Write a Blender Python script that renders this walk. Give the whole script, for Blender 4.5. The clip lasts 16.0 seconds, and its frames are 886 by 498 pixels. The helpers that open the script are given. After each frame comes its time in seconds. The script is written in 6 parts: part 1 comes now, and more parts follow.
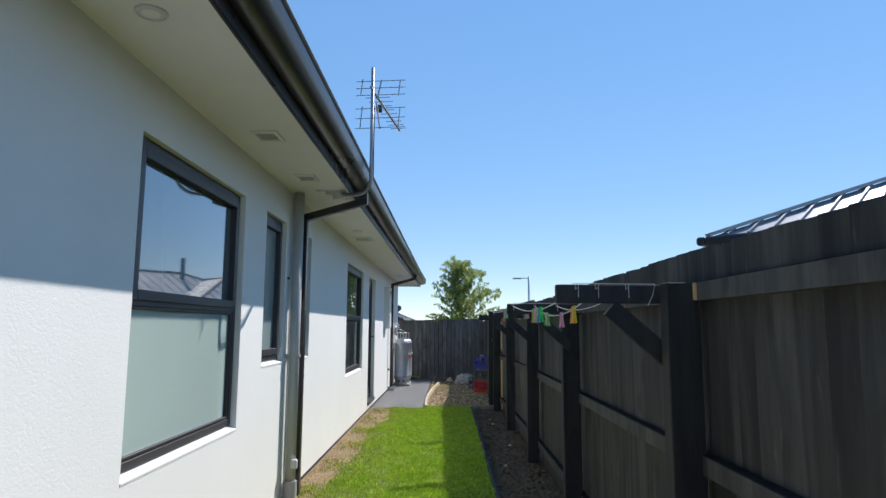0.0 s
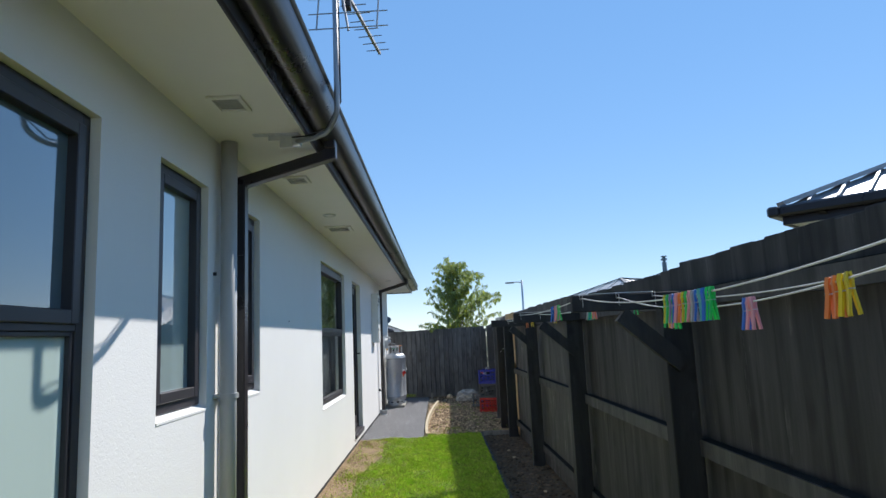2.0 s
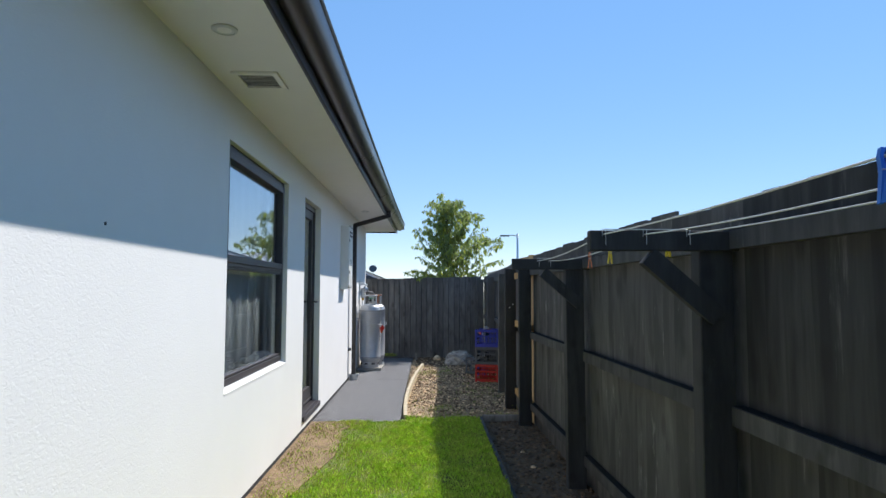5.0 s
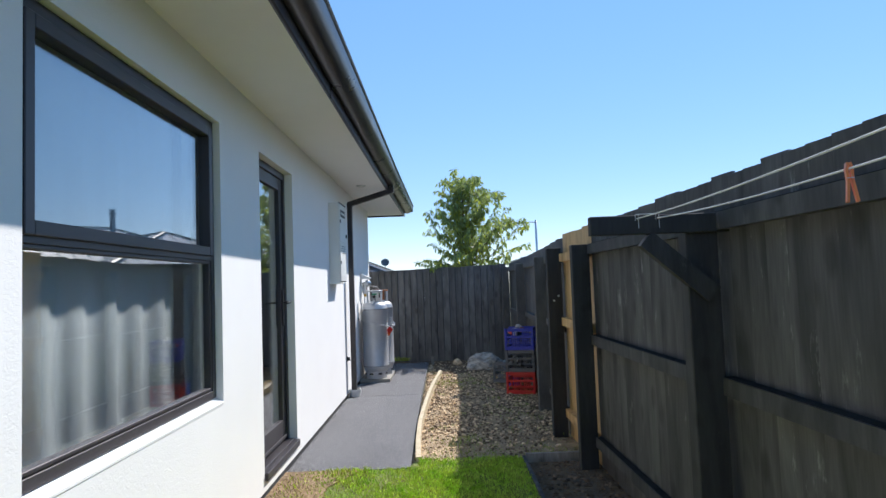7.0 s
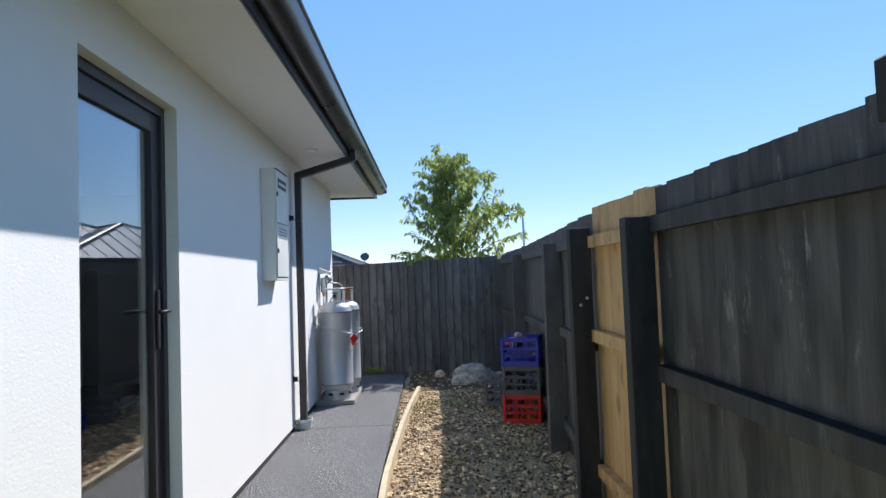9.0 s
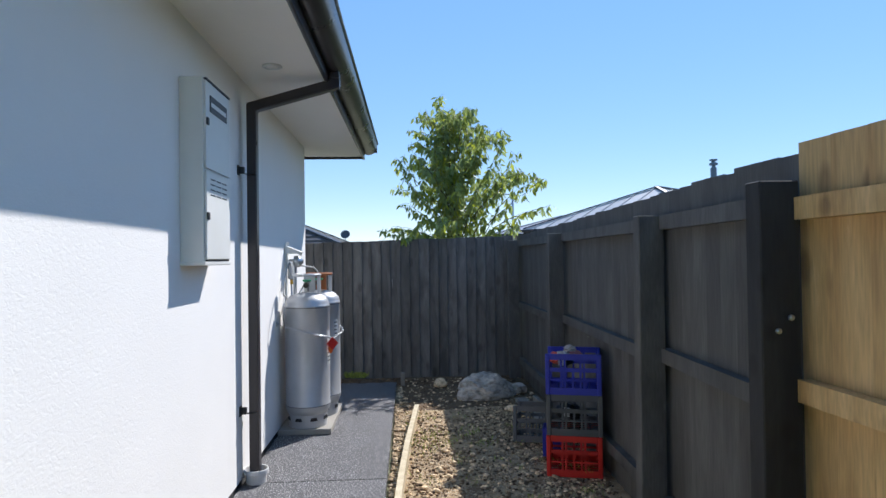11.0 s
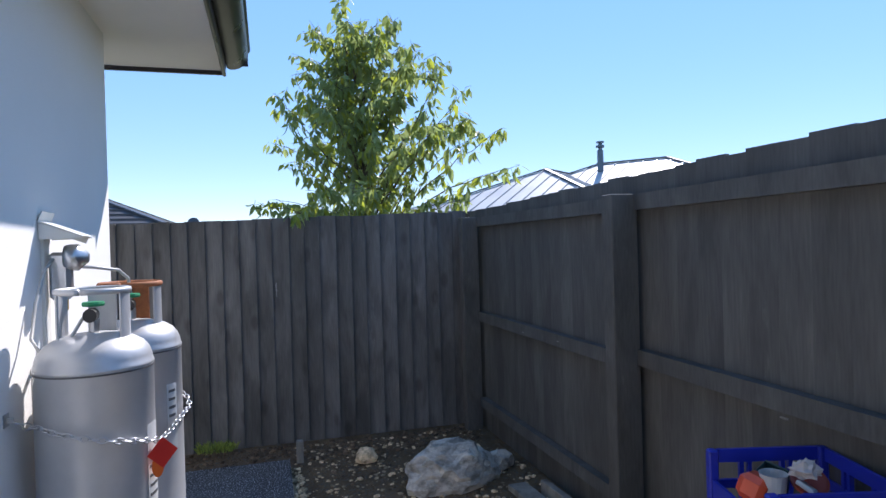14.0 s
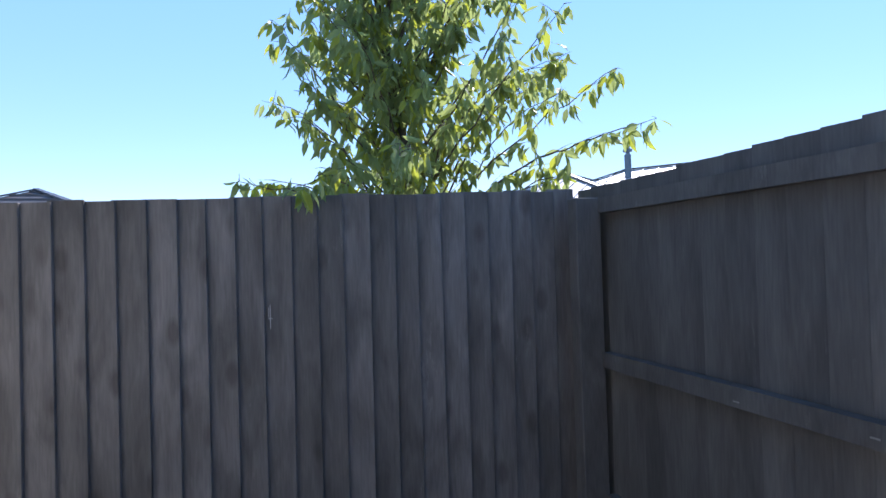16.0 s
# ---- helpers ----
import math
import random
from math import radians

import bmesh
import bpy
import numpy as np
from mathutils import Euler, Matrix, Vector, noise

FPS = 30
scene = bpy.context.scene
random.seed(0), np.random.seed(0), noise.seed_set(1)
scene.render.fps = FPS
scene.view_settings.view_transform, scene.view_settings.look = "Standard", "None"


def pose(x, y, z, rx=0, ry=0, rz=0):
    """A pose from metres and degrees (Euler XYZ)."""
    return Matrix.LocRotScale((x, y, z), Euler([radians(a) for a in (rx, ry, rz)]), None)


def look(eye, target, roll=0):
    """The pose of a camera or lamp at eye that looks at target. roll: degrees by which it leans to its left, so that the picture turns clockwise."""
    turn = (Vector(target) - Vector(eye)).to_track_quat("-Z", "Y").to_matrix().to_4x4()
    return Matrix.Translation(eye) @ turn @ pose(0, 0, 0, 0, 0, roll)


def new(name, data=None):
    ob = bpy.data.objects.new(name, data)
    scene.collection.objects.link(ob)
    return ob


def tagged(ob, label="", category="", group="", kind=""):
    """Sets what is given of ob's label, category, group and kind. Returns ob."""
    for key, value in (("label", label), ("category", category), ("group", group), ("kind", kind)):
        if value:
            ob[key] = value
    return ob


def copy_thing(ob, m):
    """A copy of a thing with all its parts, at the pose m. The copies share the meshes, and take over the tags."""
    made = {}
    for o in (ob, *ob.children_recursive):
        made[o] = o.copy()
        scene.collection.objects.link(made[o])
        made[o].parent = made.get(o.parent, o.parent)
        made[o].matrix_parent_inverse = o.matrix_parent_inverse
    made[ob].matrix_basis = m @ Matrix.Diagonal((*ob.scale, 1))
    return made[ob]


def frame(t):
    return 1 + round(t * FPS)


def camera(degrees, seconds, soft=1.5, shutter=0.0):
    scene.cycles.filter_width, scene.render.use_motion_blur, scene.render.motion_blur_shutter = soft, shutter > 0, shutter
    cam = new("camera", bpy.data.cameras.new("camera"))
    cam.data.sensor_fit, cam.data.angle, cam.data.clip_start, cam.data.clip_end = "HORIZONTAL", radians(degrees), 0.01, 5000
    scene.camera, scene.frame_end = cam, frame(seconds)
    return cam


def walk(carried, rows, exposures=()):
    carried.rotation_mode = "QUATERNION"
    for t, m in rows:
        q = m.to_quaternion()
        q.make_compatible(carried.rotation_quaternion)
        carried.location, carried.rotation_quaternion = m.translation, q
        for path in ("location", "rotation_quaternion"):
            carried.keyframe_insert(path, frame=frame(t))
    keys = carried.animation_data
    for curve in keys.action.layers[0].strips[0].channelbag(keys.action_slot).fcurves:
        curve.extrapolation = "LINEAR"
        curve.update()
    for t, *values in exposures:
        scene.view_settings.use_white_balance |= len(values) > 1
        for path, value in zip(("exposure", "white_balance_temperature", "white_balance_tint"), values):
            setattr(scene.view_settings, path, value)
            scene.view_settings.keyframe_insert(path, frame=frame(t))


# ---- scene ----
cam = camera(71.3, 16.0)
PATH = [
    (0, (1.307, -0.196, 1.37), (1.29, 1.788, 1.621), 0.3),
    (0.5, (1.277, 0.264, 1.373), (1.256, 2.248, 1.627), -2.5),
    (1, (1.214, 0.698, 1.386), (1.23, 2.68, 1.646), -2.2),
    (1.5, (1.189, 1.165, 1.385), (1.215, 3.146, 1.662), -2.5),
    (2, (1.146, 1.627, 1.388), (1.174, 3.608, 1.669), -2.5),
    (2.5, (1.197, 2.083, 1.381), (1.226, 4.061, 1.675), -2.6),
    (3, (1.182, 2.517, 1.362), (1.201, 4.494, 1.666), -2.7),
    (3.5, (1.176, 2.921, 1.348), (1.207, 4.897, 1.655), -3.2),
    (4, (1.137, 3.342, 1.335), (1.158, 5.32, 1.631), -2.3),
    (4.5, (1.113, 3.753, 1.328), (1.143, 5.746, 1.495), -0.6),
    (5, (1.144, 4.223, 1.323), (1.198, 6.218, 1.456), 0.1),
    (7.5, (1.165, 6.532, 1.304), (1.177, 8.529, 1.408), -2.6),
    (8, (1.202, 6.959, 1.308), (1.269, 8.956, 1.407), -2.4),
    (8.5, (1.235, 7.394, 1.304), (1.292, 9.391, 1.401), -2.1),
    (11, (1.005, 9.663, 1.355), (1.125, 11.659, 1.383), -0.8),
    (11.5, (0.945, 10.112, 1.341), (1.163, 12.1, 1.34), -1.0),
    (12, (0.819, 10.567, 1.36), (1.045, 12.554, 1.354), 0.5),
    (12.5, (0.719, 10.976, 1.38), (0.993, 12.958, 1.357), 0.8),
    (13, (0.727, 11.442, 1.383), (1.054, 13.415, 1.365), -0.9),
    (13.5, (0.709, 11.898, 1.384), (1.184, 13.841, 1.361), -1.5),
    (14, (0.748, 12.383, 1.35), (1.312, 14.302, 1.335), -1.6),
    (14.5, (0.755, 12.881, 1.345), (1.38, 14.781, 1.349), -1.7),
    (15, (0.765, 13.334, 1.33), (1.401, 15.23, 1.355), -1.4),
    (15.5, (0.762, 13.824, 1.315), (1.351, 15.735, 1.343), -1.0),
    (16, (0.814, 14.249, 1.283), (1.378, 16.168, 1.316), -1.6),
]
EXPOSURES = [(0, 0.88, 6300, 11), (5, 0.97, 6250, 12), (7.5, 1.14, 6200, 13), (11, 1.06, 6200, 13), (12.5, 1.12, 6180, 15), (14, 1.26, 6150, 18), (15, 1.34, 6150, 20), (15.5, 1.43, 6150, 21), (16, 1.56, 6150, 22)]
walk(cam, [(t, look(eye, target, roll)) for t, eye, target, roll in PATH], EXPOSURES)

# ---- light ----
SUN_DIR = Vector((-0.61, -0.80, -1.0)).normalized()
world = bpy.data.worlds.new("world")
scene.world = world
world.use_nodes = True
wn = world.node_tree.nodes
sky = wn.new("ShaderNodeTexSky")
sky.sky_type = "NISHITA"
sky.sun_disc = False
sky.sun_elevation = math.asin(-SUN_DIR.z)
sky.sun_rotation = math.atan2(-SUN_DIR.x, -SUN_DIR.y)
sky.altitude = 50
sky.air_density = 0.75
sky.dust_density = 0.0
sky.ozone_density = 4.0
wn["Background"].inputs["Strength"].default_value = 0.15
flat, rich = wn.new("ShaderNodeGamma"), wn.new("ShaderNodeHueSaturation")
flat.inputs["Gamma"].default_value = 0.36
rich.inputs["Saturation"].default_value = 1.97
rich.inputs["Value"].default_value = 1.78
rich.inputs["Hue"].default_value = 0.506
world.node_tree.links.new(sky.outputs[0], flat.inputs["Color"])
world.node_tree.links.new(flat.outputs[0], rich.inputs["Color"])
world.node_tree.links.new(rich.outputs[0], wn["Background"].inputs["Color"])

sun_data = bpy.data.lights.new("sun", "SUN")
sun_data.energy = 3.05
sun_data.angle = radians(0.5)
sun_data.color = (1.0, 0.95, 0.88)
sun = new("sun", sun_data)
sun.rotation_euler = SUN_DIR.to_track_quat("-Z", "Y").to_euler()


# ---- materials ----
def material(name, dark, light, scale=(3, 3, 3), fine=60.0, rough=0.7, metal=0.0, bump=0.3, depth=0.004, vary=0.0, fleck=None, sift=0.56, spec=0.5, coat=0.0, shift=False, low=0.3, high=0.7):
    """Two colours mixed by a broad noise, a fine noise for relief, and an optional fleck colour."""
    m = bpy.data.materials.new(name)
    m.use_nodes = True
    n, k = m.node_tree.nodes, m.node_tree.links
    b = n["Principled BSDF"]
    geo = n.new("ShaderNodeNewGeometry")
    source = geo.outputs["Position"]
    info = n.new("ShaderNodeObjectInfo")
    if shift:
        mul = n.new("ShaderNodeVectorMath"); mul.operation = "MULTIPLY_ADD"
        comb = n.new("ShaderNodeCombineXYZ")
        for i in range(3):
            k.new(info.outputs["Random"], comb.inputs[i])
        k.new(comb.outputs[0], mul.inputs[0])
        mul.inputs[1].default_value = (13, 17, 29)
        k.new(source, mul.inputs[2])
        source = mul.outputs[0]
    mapping = n.new("ShaderNodeMapping")
    mapping.inputs["Scale"].default_value = scale
    k.new(source, mapping.inputs["Vector"])
    broad = n.new("ShaderNodeTexNoise")
    broad.inputs["Scale"].default_value = 1.0
    broad.inputs["Detail"].default_value = 6.0
    broad.inputs["Roughness"].default_value = 0.65
    k.new(mapping.outputs[0], broad.inputs["Vector"])
    ramp = n.new("ShaderNodeValToRGB")
    ramp.color_ramp.elements[0].position, ramp.color_ramp.elements[1].position = low, high
    ramp.color_ramp.elements[0].color, ramp.color_ramp.elements[1].color = (*dark, 1), (*light, 1)
    k.new(broad.outputs["Fac"], ramp.inputs["Fac"])
    colour = ramp.outputs["Color"]
    small = n.new("ShaderNodeTexNoise")
    small.inputs["Scale"].default_value = fine
    small.inputs["Detail"].default_value = 4.0
    k.new(source, small.inputs["Vector"])
    if fleck:
        ramp2 = n.new("ShaderNodeValToRGB")
        ramp2.color_ramp.elements[0].position, ramp2.color_ramp.elements[1].position = sift, sift + 0.05
        ramp2.color_ramp.elements[0].color, ramp2.color_ramp.elements[1].color = (0, 0, 0, 1), (1, 1, 1, 1)
        k.new(small.outputs["Fac"], ramp2.inputs["Fac"])
        mix = n.new("ShaderNodeMix"); mix.data_type = "RGBA"
        k.new(ramp2.outputs["Color"], mix.inputs["Factor"])
        k.new(colour, mix.inputs["A"])
        mix.inputs["B"].default_value = (*fleck, 1)
        colour = mix.outputs["Result"]
    if vary:
        hsv = n.new("ShaderNodeHueSaturation")
        mr = n.new("ShaderNodeMapRange")
        mr.inputs["To Min"].default_value, mr.inputs["To Max"].default_value = 1 - vary, 1 + vary
        if shift:
            k.new(info.outputs["Random"], mr.inputs["Value"])
        else:
            k.new(geo.outputs["Random Per Island"], mr.inputs["Value"])
        k.new(mr.outputs[0], hsv.inputs["Value"])
        k.new(colour, hsv.inputs["Color"])
        colour = hsv.outputs["Color"]
    k.new(colour, b.inputs["Base Color"])
    b.inputs["Roughness"].default_value = rough
    b.inputs["Metallic"].default_value = metal
    b.inputs["Specular IOR Level"].default_value = spec
    b.inputs["Coat Weight"].default_value = coat
    rr = n.new("ShaderNodeMapRange")
    rr.inputs["To Min"].default_value, rr.inputs["To Max"].default_value = max(rough - 0.08, 0.02), min(rough + 0.12, 1)
    k.new(broad.outputs["Fac"], rr.inputs["Value"])
    k.new(rr.outputs[0], b.inputs["Roughness"])
    if bump:
        bp = n.new("ShaderNodeBump")
        bp.inputs["Strength"].default_value = bump
        bp.inputs["Distance"].default_value = depth
        k.new(small.outputs["Fac"], bp.inputs["Height"])
        k.new(bp.outputs["Normal"], b.inputs["Normal"])
    return m


def timber(name, dark, light, mark, vary=0.2, rough=0.75, knots=True, streak=(0.62, 0.74), patches=(9, 9, 3.2), grain_scale=(11, 11, 1.6)):
    """Upright sawn board: long streaks, knots, pale scuffs."""
    m = bpy.data.materials.new(name)
    m.use_nodes = True
    n, k = m.node_tree.nodes, m.node_tree.links
    b = n["Principled BSDF"]
    geo, info = n.new("ShaderNodeNewGeometry"), n.new("ShaderNodeObjectInfo")
    coord = n.new("ShaderNodeTexCoord")
    comb, add = n.new("ShaderNodeCombineXYZ"), n.new("ShaderNodeVectorMath")
    for i in range(3):
        k.new(info.outputs["Random"], comb.inputs[i])
    add.operation = "MULTIPLY_ADD"
    add.inputs[1].default_value = (31, 17, 23)
    k.new(comb.outputs[0], add.inputs[0])
    k.new(coord.outputs["Object"], add.inputs[2])
    stretch = n.new("ShaderNodeMapping")
    stretch.inputs["Scale"].default_value = grain_scale
    k.new(add.outputs[0], stretch.inputs["Vector"])
    grain = n.new("ShaderNodeTexNoise")
    grain.inputs["Scale"].default_value, grain.inputs["Detail"].default_value, grain.inputs["Distortion"].default_value = 1.0, 7.0, 0.6
    k.new(stretch.outputs[0], grain.inputs["Vector"])
    ramp = n.new("ShaderNodeValToRGB")
    ramp.color_ramp.elements[0].position, ramp.color_ramp.elements[1].position = 0.35, 0.72
    ramp.color_ramp.elements[0].color, ramp.color_ramp.elements[1].color = (*dark, 1), (*light, 1)
    k.new(grain.outputs["Fac"], ramp.inputs["Fac"])
    patch = n.new("ShaderNodeTexNoise")
    pm = n.new("ShaderNodeMapping")
    pm.inputs["Scale"].default_value = patches
    k.new(add.outputs[0], pm.inputs["Vector"])
    k.new(pm.outputs[0], patch.inputs["Vector"])
    patch.inputs["Scale"].default_value, patch.inputs["Detail"].default_value = 1.0, 9.0
    patch.inputs["Roughness"].default_value = 0.75
    pr = n.new("ShaderNodeValToRGB")
    pr.color_ramp.elements[0].position, pr.color_ramp.elements[1].position = streak
    pr.color_ramp.elements[0].color, pr.color_ramp.elements[1].color = (0, 0, 0, 1), (0.8, 0.8, 0.8, 1)
    k.new(patch.outputs["Fac"], pr.inputs["Fac"])
    mix = n.new("ShaderNodeMix"); mix.data_type = "RGBA"
    k.new(pr.outputs["Color"], mix.inputs["Factor"])
    k.new(ramp.outputs["Color"], mix.inputs["A"])
    mix.inputs["B"].default_value = (*mark, 1)
    colour = mix.outputs["Result"]
    if knots:
        vm = n.new("ShaderNodeMapping")
        vm.inputs["Scale"].default_value = (7.5, 7.5, 6.0)
        k.new(add.outputs[0], vm.inputs["Vector"])
        vor = n.new("ShaderNodeTexVoronoi")
        vor.inputs["Scale"].default_value = 1.0
        k.new(vm.outputs[0], vor.inputs["Vector"])
        kr = n.new("ShaderNodeValToRGB")
        kr.color_ramp.elements[0].position, kr.color_ramp.elements[1].position = 0.13, 0.26
        kr.color_ramp.elements[0].color, kr.color_ramp.elements[1].color = (0.55, 0.52, 0.5, 1), (1, 1, 1, 1)
        k.new(vor.outputs["Distance"], kr.inputs["Fac"])
        mk = n.new("ShaderNodeMix"); mk.data_type = "RGBA"; mk.blend_type = "MULTIPLY"
        mk.inputs["Factor"].default_value = 0.8
        k.new(colour, mk.inputs["A"])
        k.new(kr.outputs["Color"], mk.inputs["B"])
        colour = mk.outputs["Result"]
    fm, fibre, fr = n.new("ShaderNodeMapping"), n.new("ShaderNodeTexNoise"), n.new("ShaderNodeMapRange")
    fm.inputs["Scale"].default_value = (110, 110, 16)
    k.new(add.outputs[0], fm.inputs["Vector"])
    k.new(fm.outputs[0], fibre.inputs["Vector"])
    fibre.inputs["Scale"].default_value, fibre.inputs["Detail"].default_value = 1.0, 3.0
    fr.inputs["From Min"].default_value, fr.inputs["From Max"].default_value = 0.3, 0.7
    fr.inputs["To Min"].default_value, fr.inputs["To Max"].default_value = 0.86, 1.14
    k.new(fibre.outputs["Fac"], fr.inputs["Value"])
    hsv, mr, mul = n.new("ShaderNodeHueSaturation"), n.new("ShaderNodeMapRange"), n.new("ShaderNodeMath")
    mul.operation = "MULTIPLY"
    mr.inputs["To Min"].default_value, mr.inputs["To Max"].default_value = 1 - vary, 1 + vary
    k.new(info.outputs["Random"], mr.inputs["Value"])
    k.new(mr.outputs[0], mul.inputs[0])
    k.new(fr.outputs[0], mul.inputs[1])
    k.new(mul.outputs[0], hsv.inputs["Value"])
    k.new(colour, hsv.inputs["Color"])
    k.new(hsv.outputs["Color"], b.inputs["Base Color"])
    b.inputs["Roughness"].default_value = rough
    bp = n.new("ShaderNodeBump")
    bp.inputs["Strength"].default_value, bp.inputs["Distance"].default_value = 0.5, 0.003
    k.new(grain.outputs["Fac"], bp.inputs["Height"])
    k.new(bp.outputs["Normal"], b.inputs["Normal"])
    return m


def glass_pane(name, tint=(0.97, 0.99, 0.985), ior=1.75):
    """Clear double glazing: see-through, with a real gloss by Fresnel."""
    m = bpy.data.materials.new(name)
    m.use_nodes = True
    n, k = m.node_tree.nodes, m.node_tree.links
    n.remove(n["Principled BSDF"])
    tr, gl, fr, mix = n.new("ShaderNodeBsdfTransparent"), n.new("ShaderNodeBsdfGlossy"), n.new("ShaderNodeFresnel"), n.new("ShaderNodeMixShader")
    tr.inputs["Color"].default_value = (*tint, 1)
    gl.inputs["Roughness"].default_value = 0.01
    n.remove(fr)
    face, power, span = n.new("ShaderNodeLayerWeight"), n.new("ShaderNodeMath"), n.new("ShaderNodeMapRange")
    face.inputs["Blend"].default_value = 0.5
    power.operation = "POWER"
    power.inputs[1].default_value = 1.9
    span.inputs["To Min"].default_value, span.inputs["To Max"].default_value = 0.05, 0.85
    k.new(face.outputs["Facing"], power.inputs[0]); k.new(power.outputs[0], span.inputs["Value"])
    k.new(span.outputs[0], mix.inputs[0]); k.new(tr.outputs[0], mix.inputs[1]); k.new(gl.outputs[0], mix.inputs[2])
    k.new(mix.outputs[0], n["Material Output"].inputs[0])
    return m


def frosted_pane(name, colour):
    """Obscure glass: a milky body under a smooth outer face."""
    m = bpy.data.materials.new(name)
    m.use_nodes = True
    n, k = m.node_tree.nodes, m.node_tree.links
    b = n["Principled BSDF"]
    noise_node = n.new("ShaderNodeTexNoise")
    noise_node.inputs["Scale"].default_value = 2.0
    geo = n.new("ShaderNodeNewGeometry")
    k.new(geo.outputs["Position"], noise_node.inputs["Vector"])
    ramp = n.new("ShaderNodeValToRGB")
    ramp.color_ramp.elements[0].color = (*[c * 0.93 for c in colour], 1)
    ramp.color_ramp.elements[1].color = (*colour, 1)
    k.new(noise_node.outputs["Fac"], ramp.inputs["Fac"])
    k.new(ramp.outputs["Color"], b.inputs["Base Color"])
    b.inputs["Roughness"].default_value = 0.02
    b.inputs["IOR"].default_value = 2.0
    b.inputs["Coat Weight"].default_value = 1.0
    b.inputs["Coat IOR"].default_value = 1.8
    return m


def plaster(name, base):
    m = material(name, [c * 0.95 for c in base], base, scale=(0.9, 0.9, 0.9), fine=55.0, rough=0.85, bump=0.0, spec=0.2)
    n, k = m.node_tree.nodes, m.node_tree.links
    geo = n.new("ShaderNodeNewGeometry")
    mp = n.new("ShaderNodeMapping")
    mp.inputs["Scale"].default_value = (38, 38, 62)
    k.new(geo.outputs["Position"], mp.inputs["Vector"])
    a = n.new("ShaderNodeTexNoise")
    a.inputs["Scale"].default_value, a.inputs["Detail"].default_value, a.inputs["Distortion"].default_value = 1.0, 5.0, 1.4
    k.new(mp.outputs[0], a.inputs["Vector"])
    bp = n.new("ShaderNodeBump")
    bp.inputs["Strength"].default_value, bp.inputs["Distance"].default_value = 0.42, 0.0026
    k.new(a.outputs["Fac"], bp.inputs["Height"])
    k.new(bp.outputs["Normal"], n["Principled BSDF"].inputs["Normal"])
    return m


M_WALL = plaster("plaster_wall", (0.86, 0.85, 0.82))
M_SOFFIT = material("soffit_board", (0.85, 0.82, 0.78), (0.88, 0.85, 0.81), fine=150, rough=0.7, bump=0.06)
M_FASCIA = material("fascia_steel", (0.026, 0.022, 0.025), (0.034, 0.029, 0.032), fine=90, rough=0.28, bump=0.05)
M_FRAME = material("window_aluminium", (0.045, 0.040, 0.045), (0.055, 0.050, 0.054), fine=300, rough=0.4, bump=0.04, metal=0.2)
M_GLASS = glass_pane("clear_glass")
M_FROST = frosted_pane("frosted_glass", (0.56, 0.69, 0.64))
# Darker body colour for the upper pane of window 1.
M_FROST_D = frosted_pane("dark_frosted_glass", (0.13, 0.18, 0.20))
M_FROST_N = frosted_pane("narrow_frosted_glass", (0.36, 0.46, 0.45))
M_PIPE_GREY = material("grey_pvc", (0.40, 0.40, 0.39), (0.47, 0.47, 0.45), scale=(6, 6, 2), fine=60, rough=0.35, bump=0.04)
M_PVC_WHITE = material("white_pvc", (0.62, 0.62, 0.6), (0.72, 0.72, 0.7), fine=60, rough=0.4, bump=0.05)
M_BOX = material("painted_steel", (0.70, 0.70, 0.66), (0.76, 0.76, 0.72), fine=120, rough=0.4, bump=0.04)
M_BLACK = material("black_plastic", (0.012, 0.012, 0.013), (0.02, 0.02, 0.022), fine=90, rough=0.45, bump=0.05)
M_CONCRETE = material("dark_concrete", (0.046, 0.046, 0.049), (0.096, 0.096, 0.100), scale=(1.6, 1.6, 1.6), fine=120, rough=0.75, bump=1.0, depth=0.010, fleck=(0.74, 0.745, 0.75), sift=0.575)
M_FOOTING = material("footing_concrete", (0.03, 0.03, 0.03), (0.05, 0.05, 0.05), fine=60, rough=0.9)
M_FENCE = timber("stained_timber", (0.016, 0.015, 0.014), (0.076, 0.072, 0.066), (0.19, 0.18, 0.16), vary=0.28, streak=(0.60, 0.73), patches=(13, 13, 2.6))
# Middle bays: real pale streaks, base also lightened to mimic haze in the darks.
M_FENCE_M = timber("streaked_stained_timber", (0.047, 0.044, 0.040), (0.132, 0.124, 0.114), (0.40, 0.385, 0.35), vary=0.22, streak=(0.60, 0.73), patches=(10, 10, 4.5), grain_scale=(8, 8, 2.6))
# Far bays: same stain, lens veil painted in as a lighter base.
M_FENCE_F = timber("veil_lifted_timber", (0.080, 0.076, 0.069), (0.130, 0.124, 0.113), (0.19, 0.18, 0.165), vary=0.12, grain_scale=(7, 7, 3.0), knots=False)
# Black for the shadow line painted along the rail tops.
M_RAIL_SHADE = material("rail_shade_black", (0.018, 0.018, 0.016), (0.042, 0.040, 0.037), scale=(9, 9, 9), fine=80, rough=0.95, bump=0.3, spec=0.1)
M_POST = timber("black_stained_timber", (0.018, 0.017, 0.017), (0.042, 0.040, 0.038), (0.085, 0.081, 0.075), vary=0.15)
M_RAIL = timber("greyed_stained_timber", (0.038, 0.036, 0.034), (0.090, 0.085, 0.079), (0.19, 0.18, 0.16), vary=0.15)
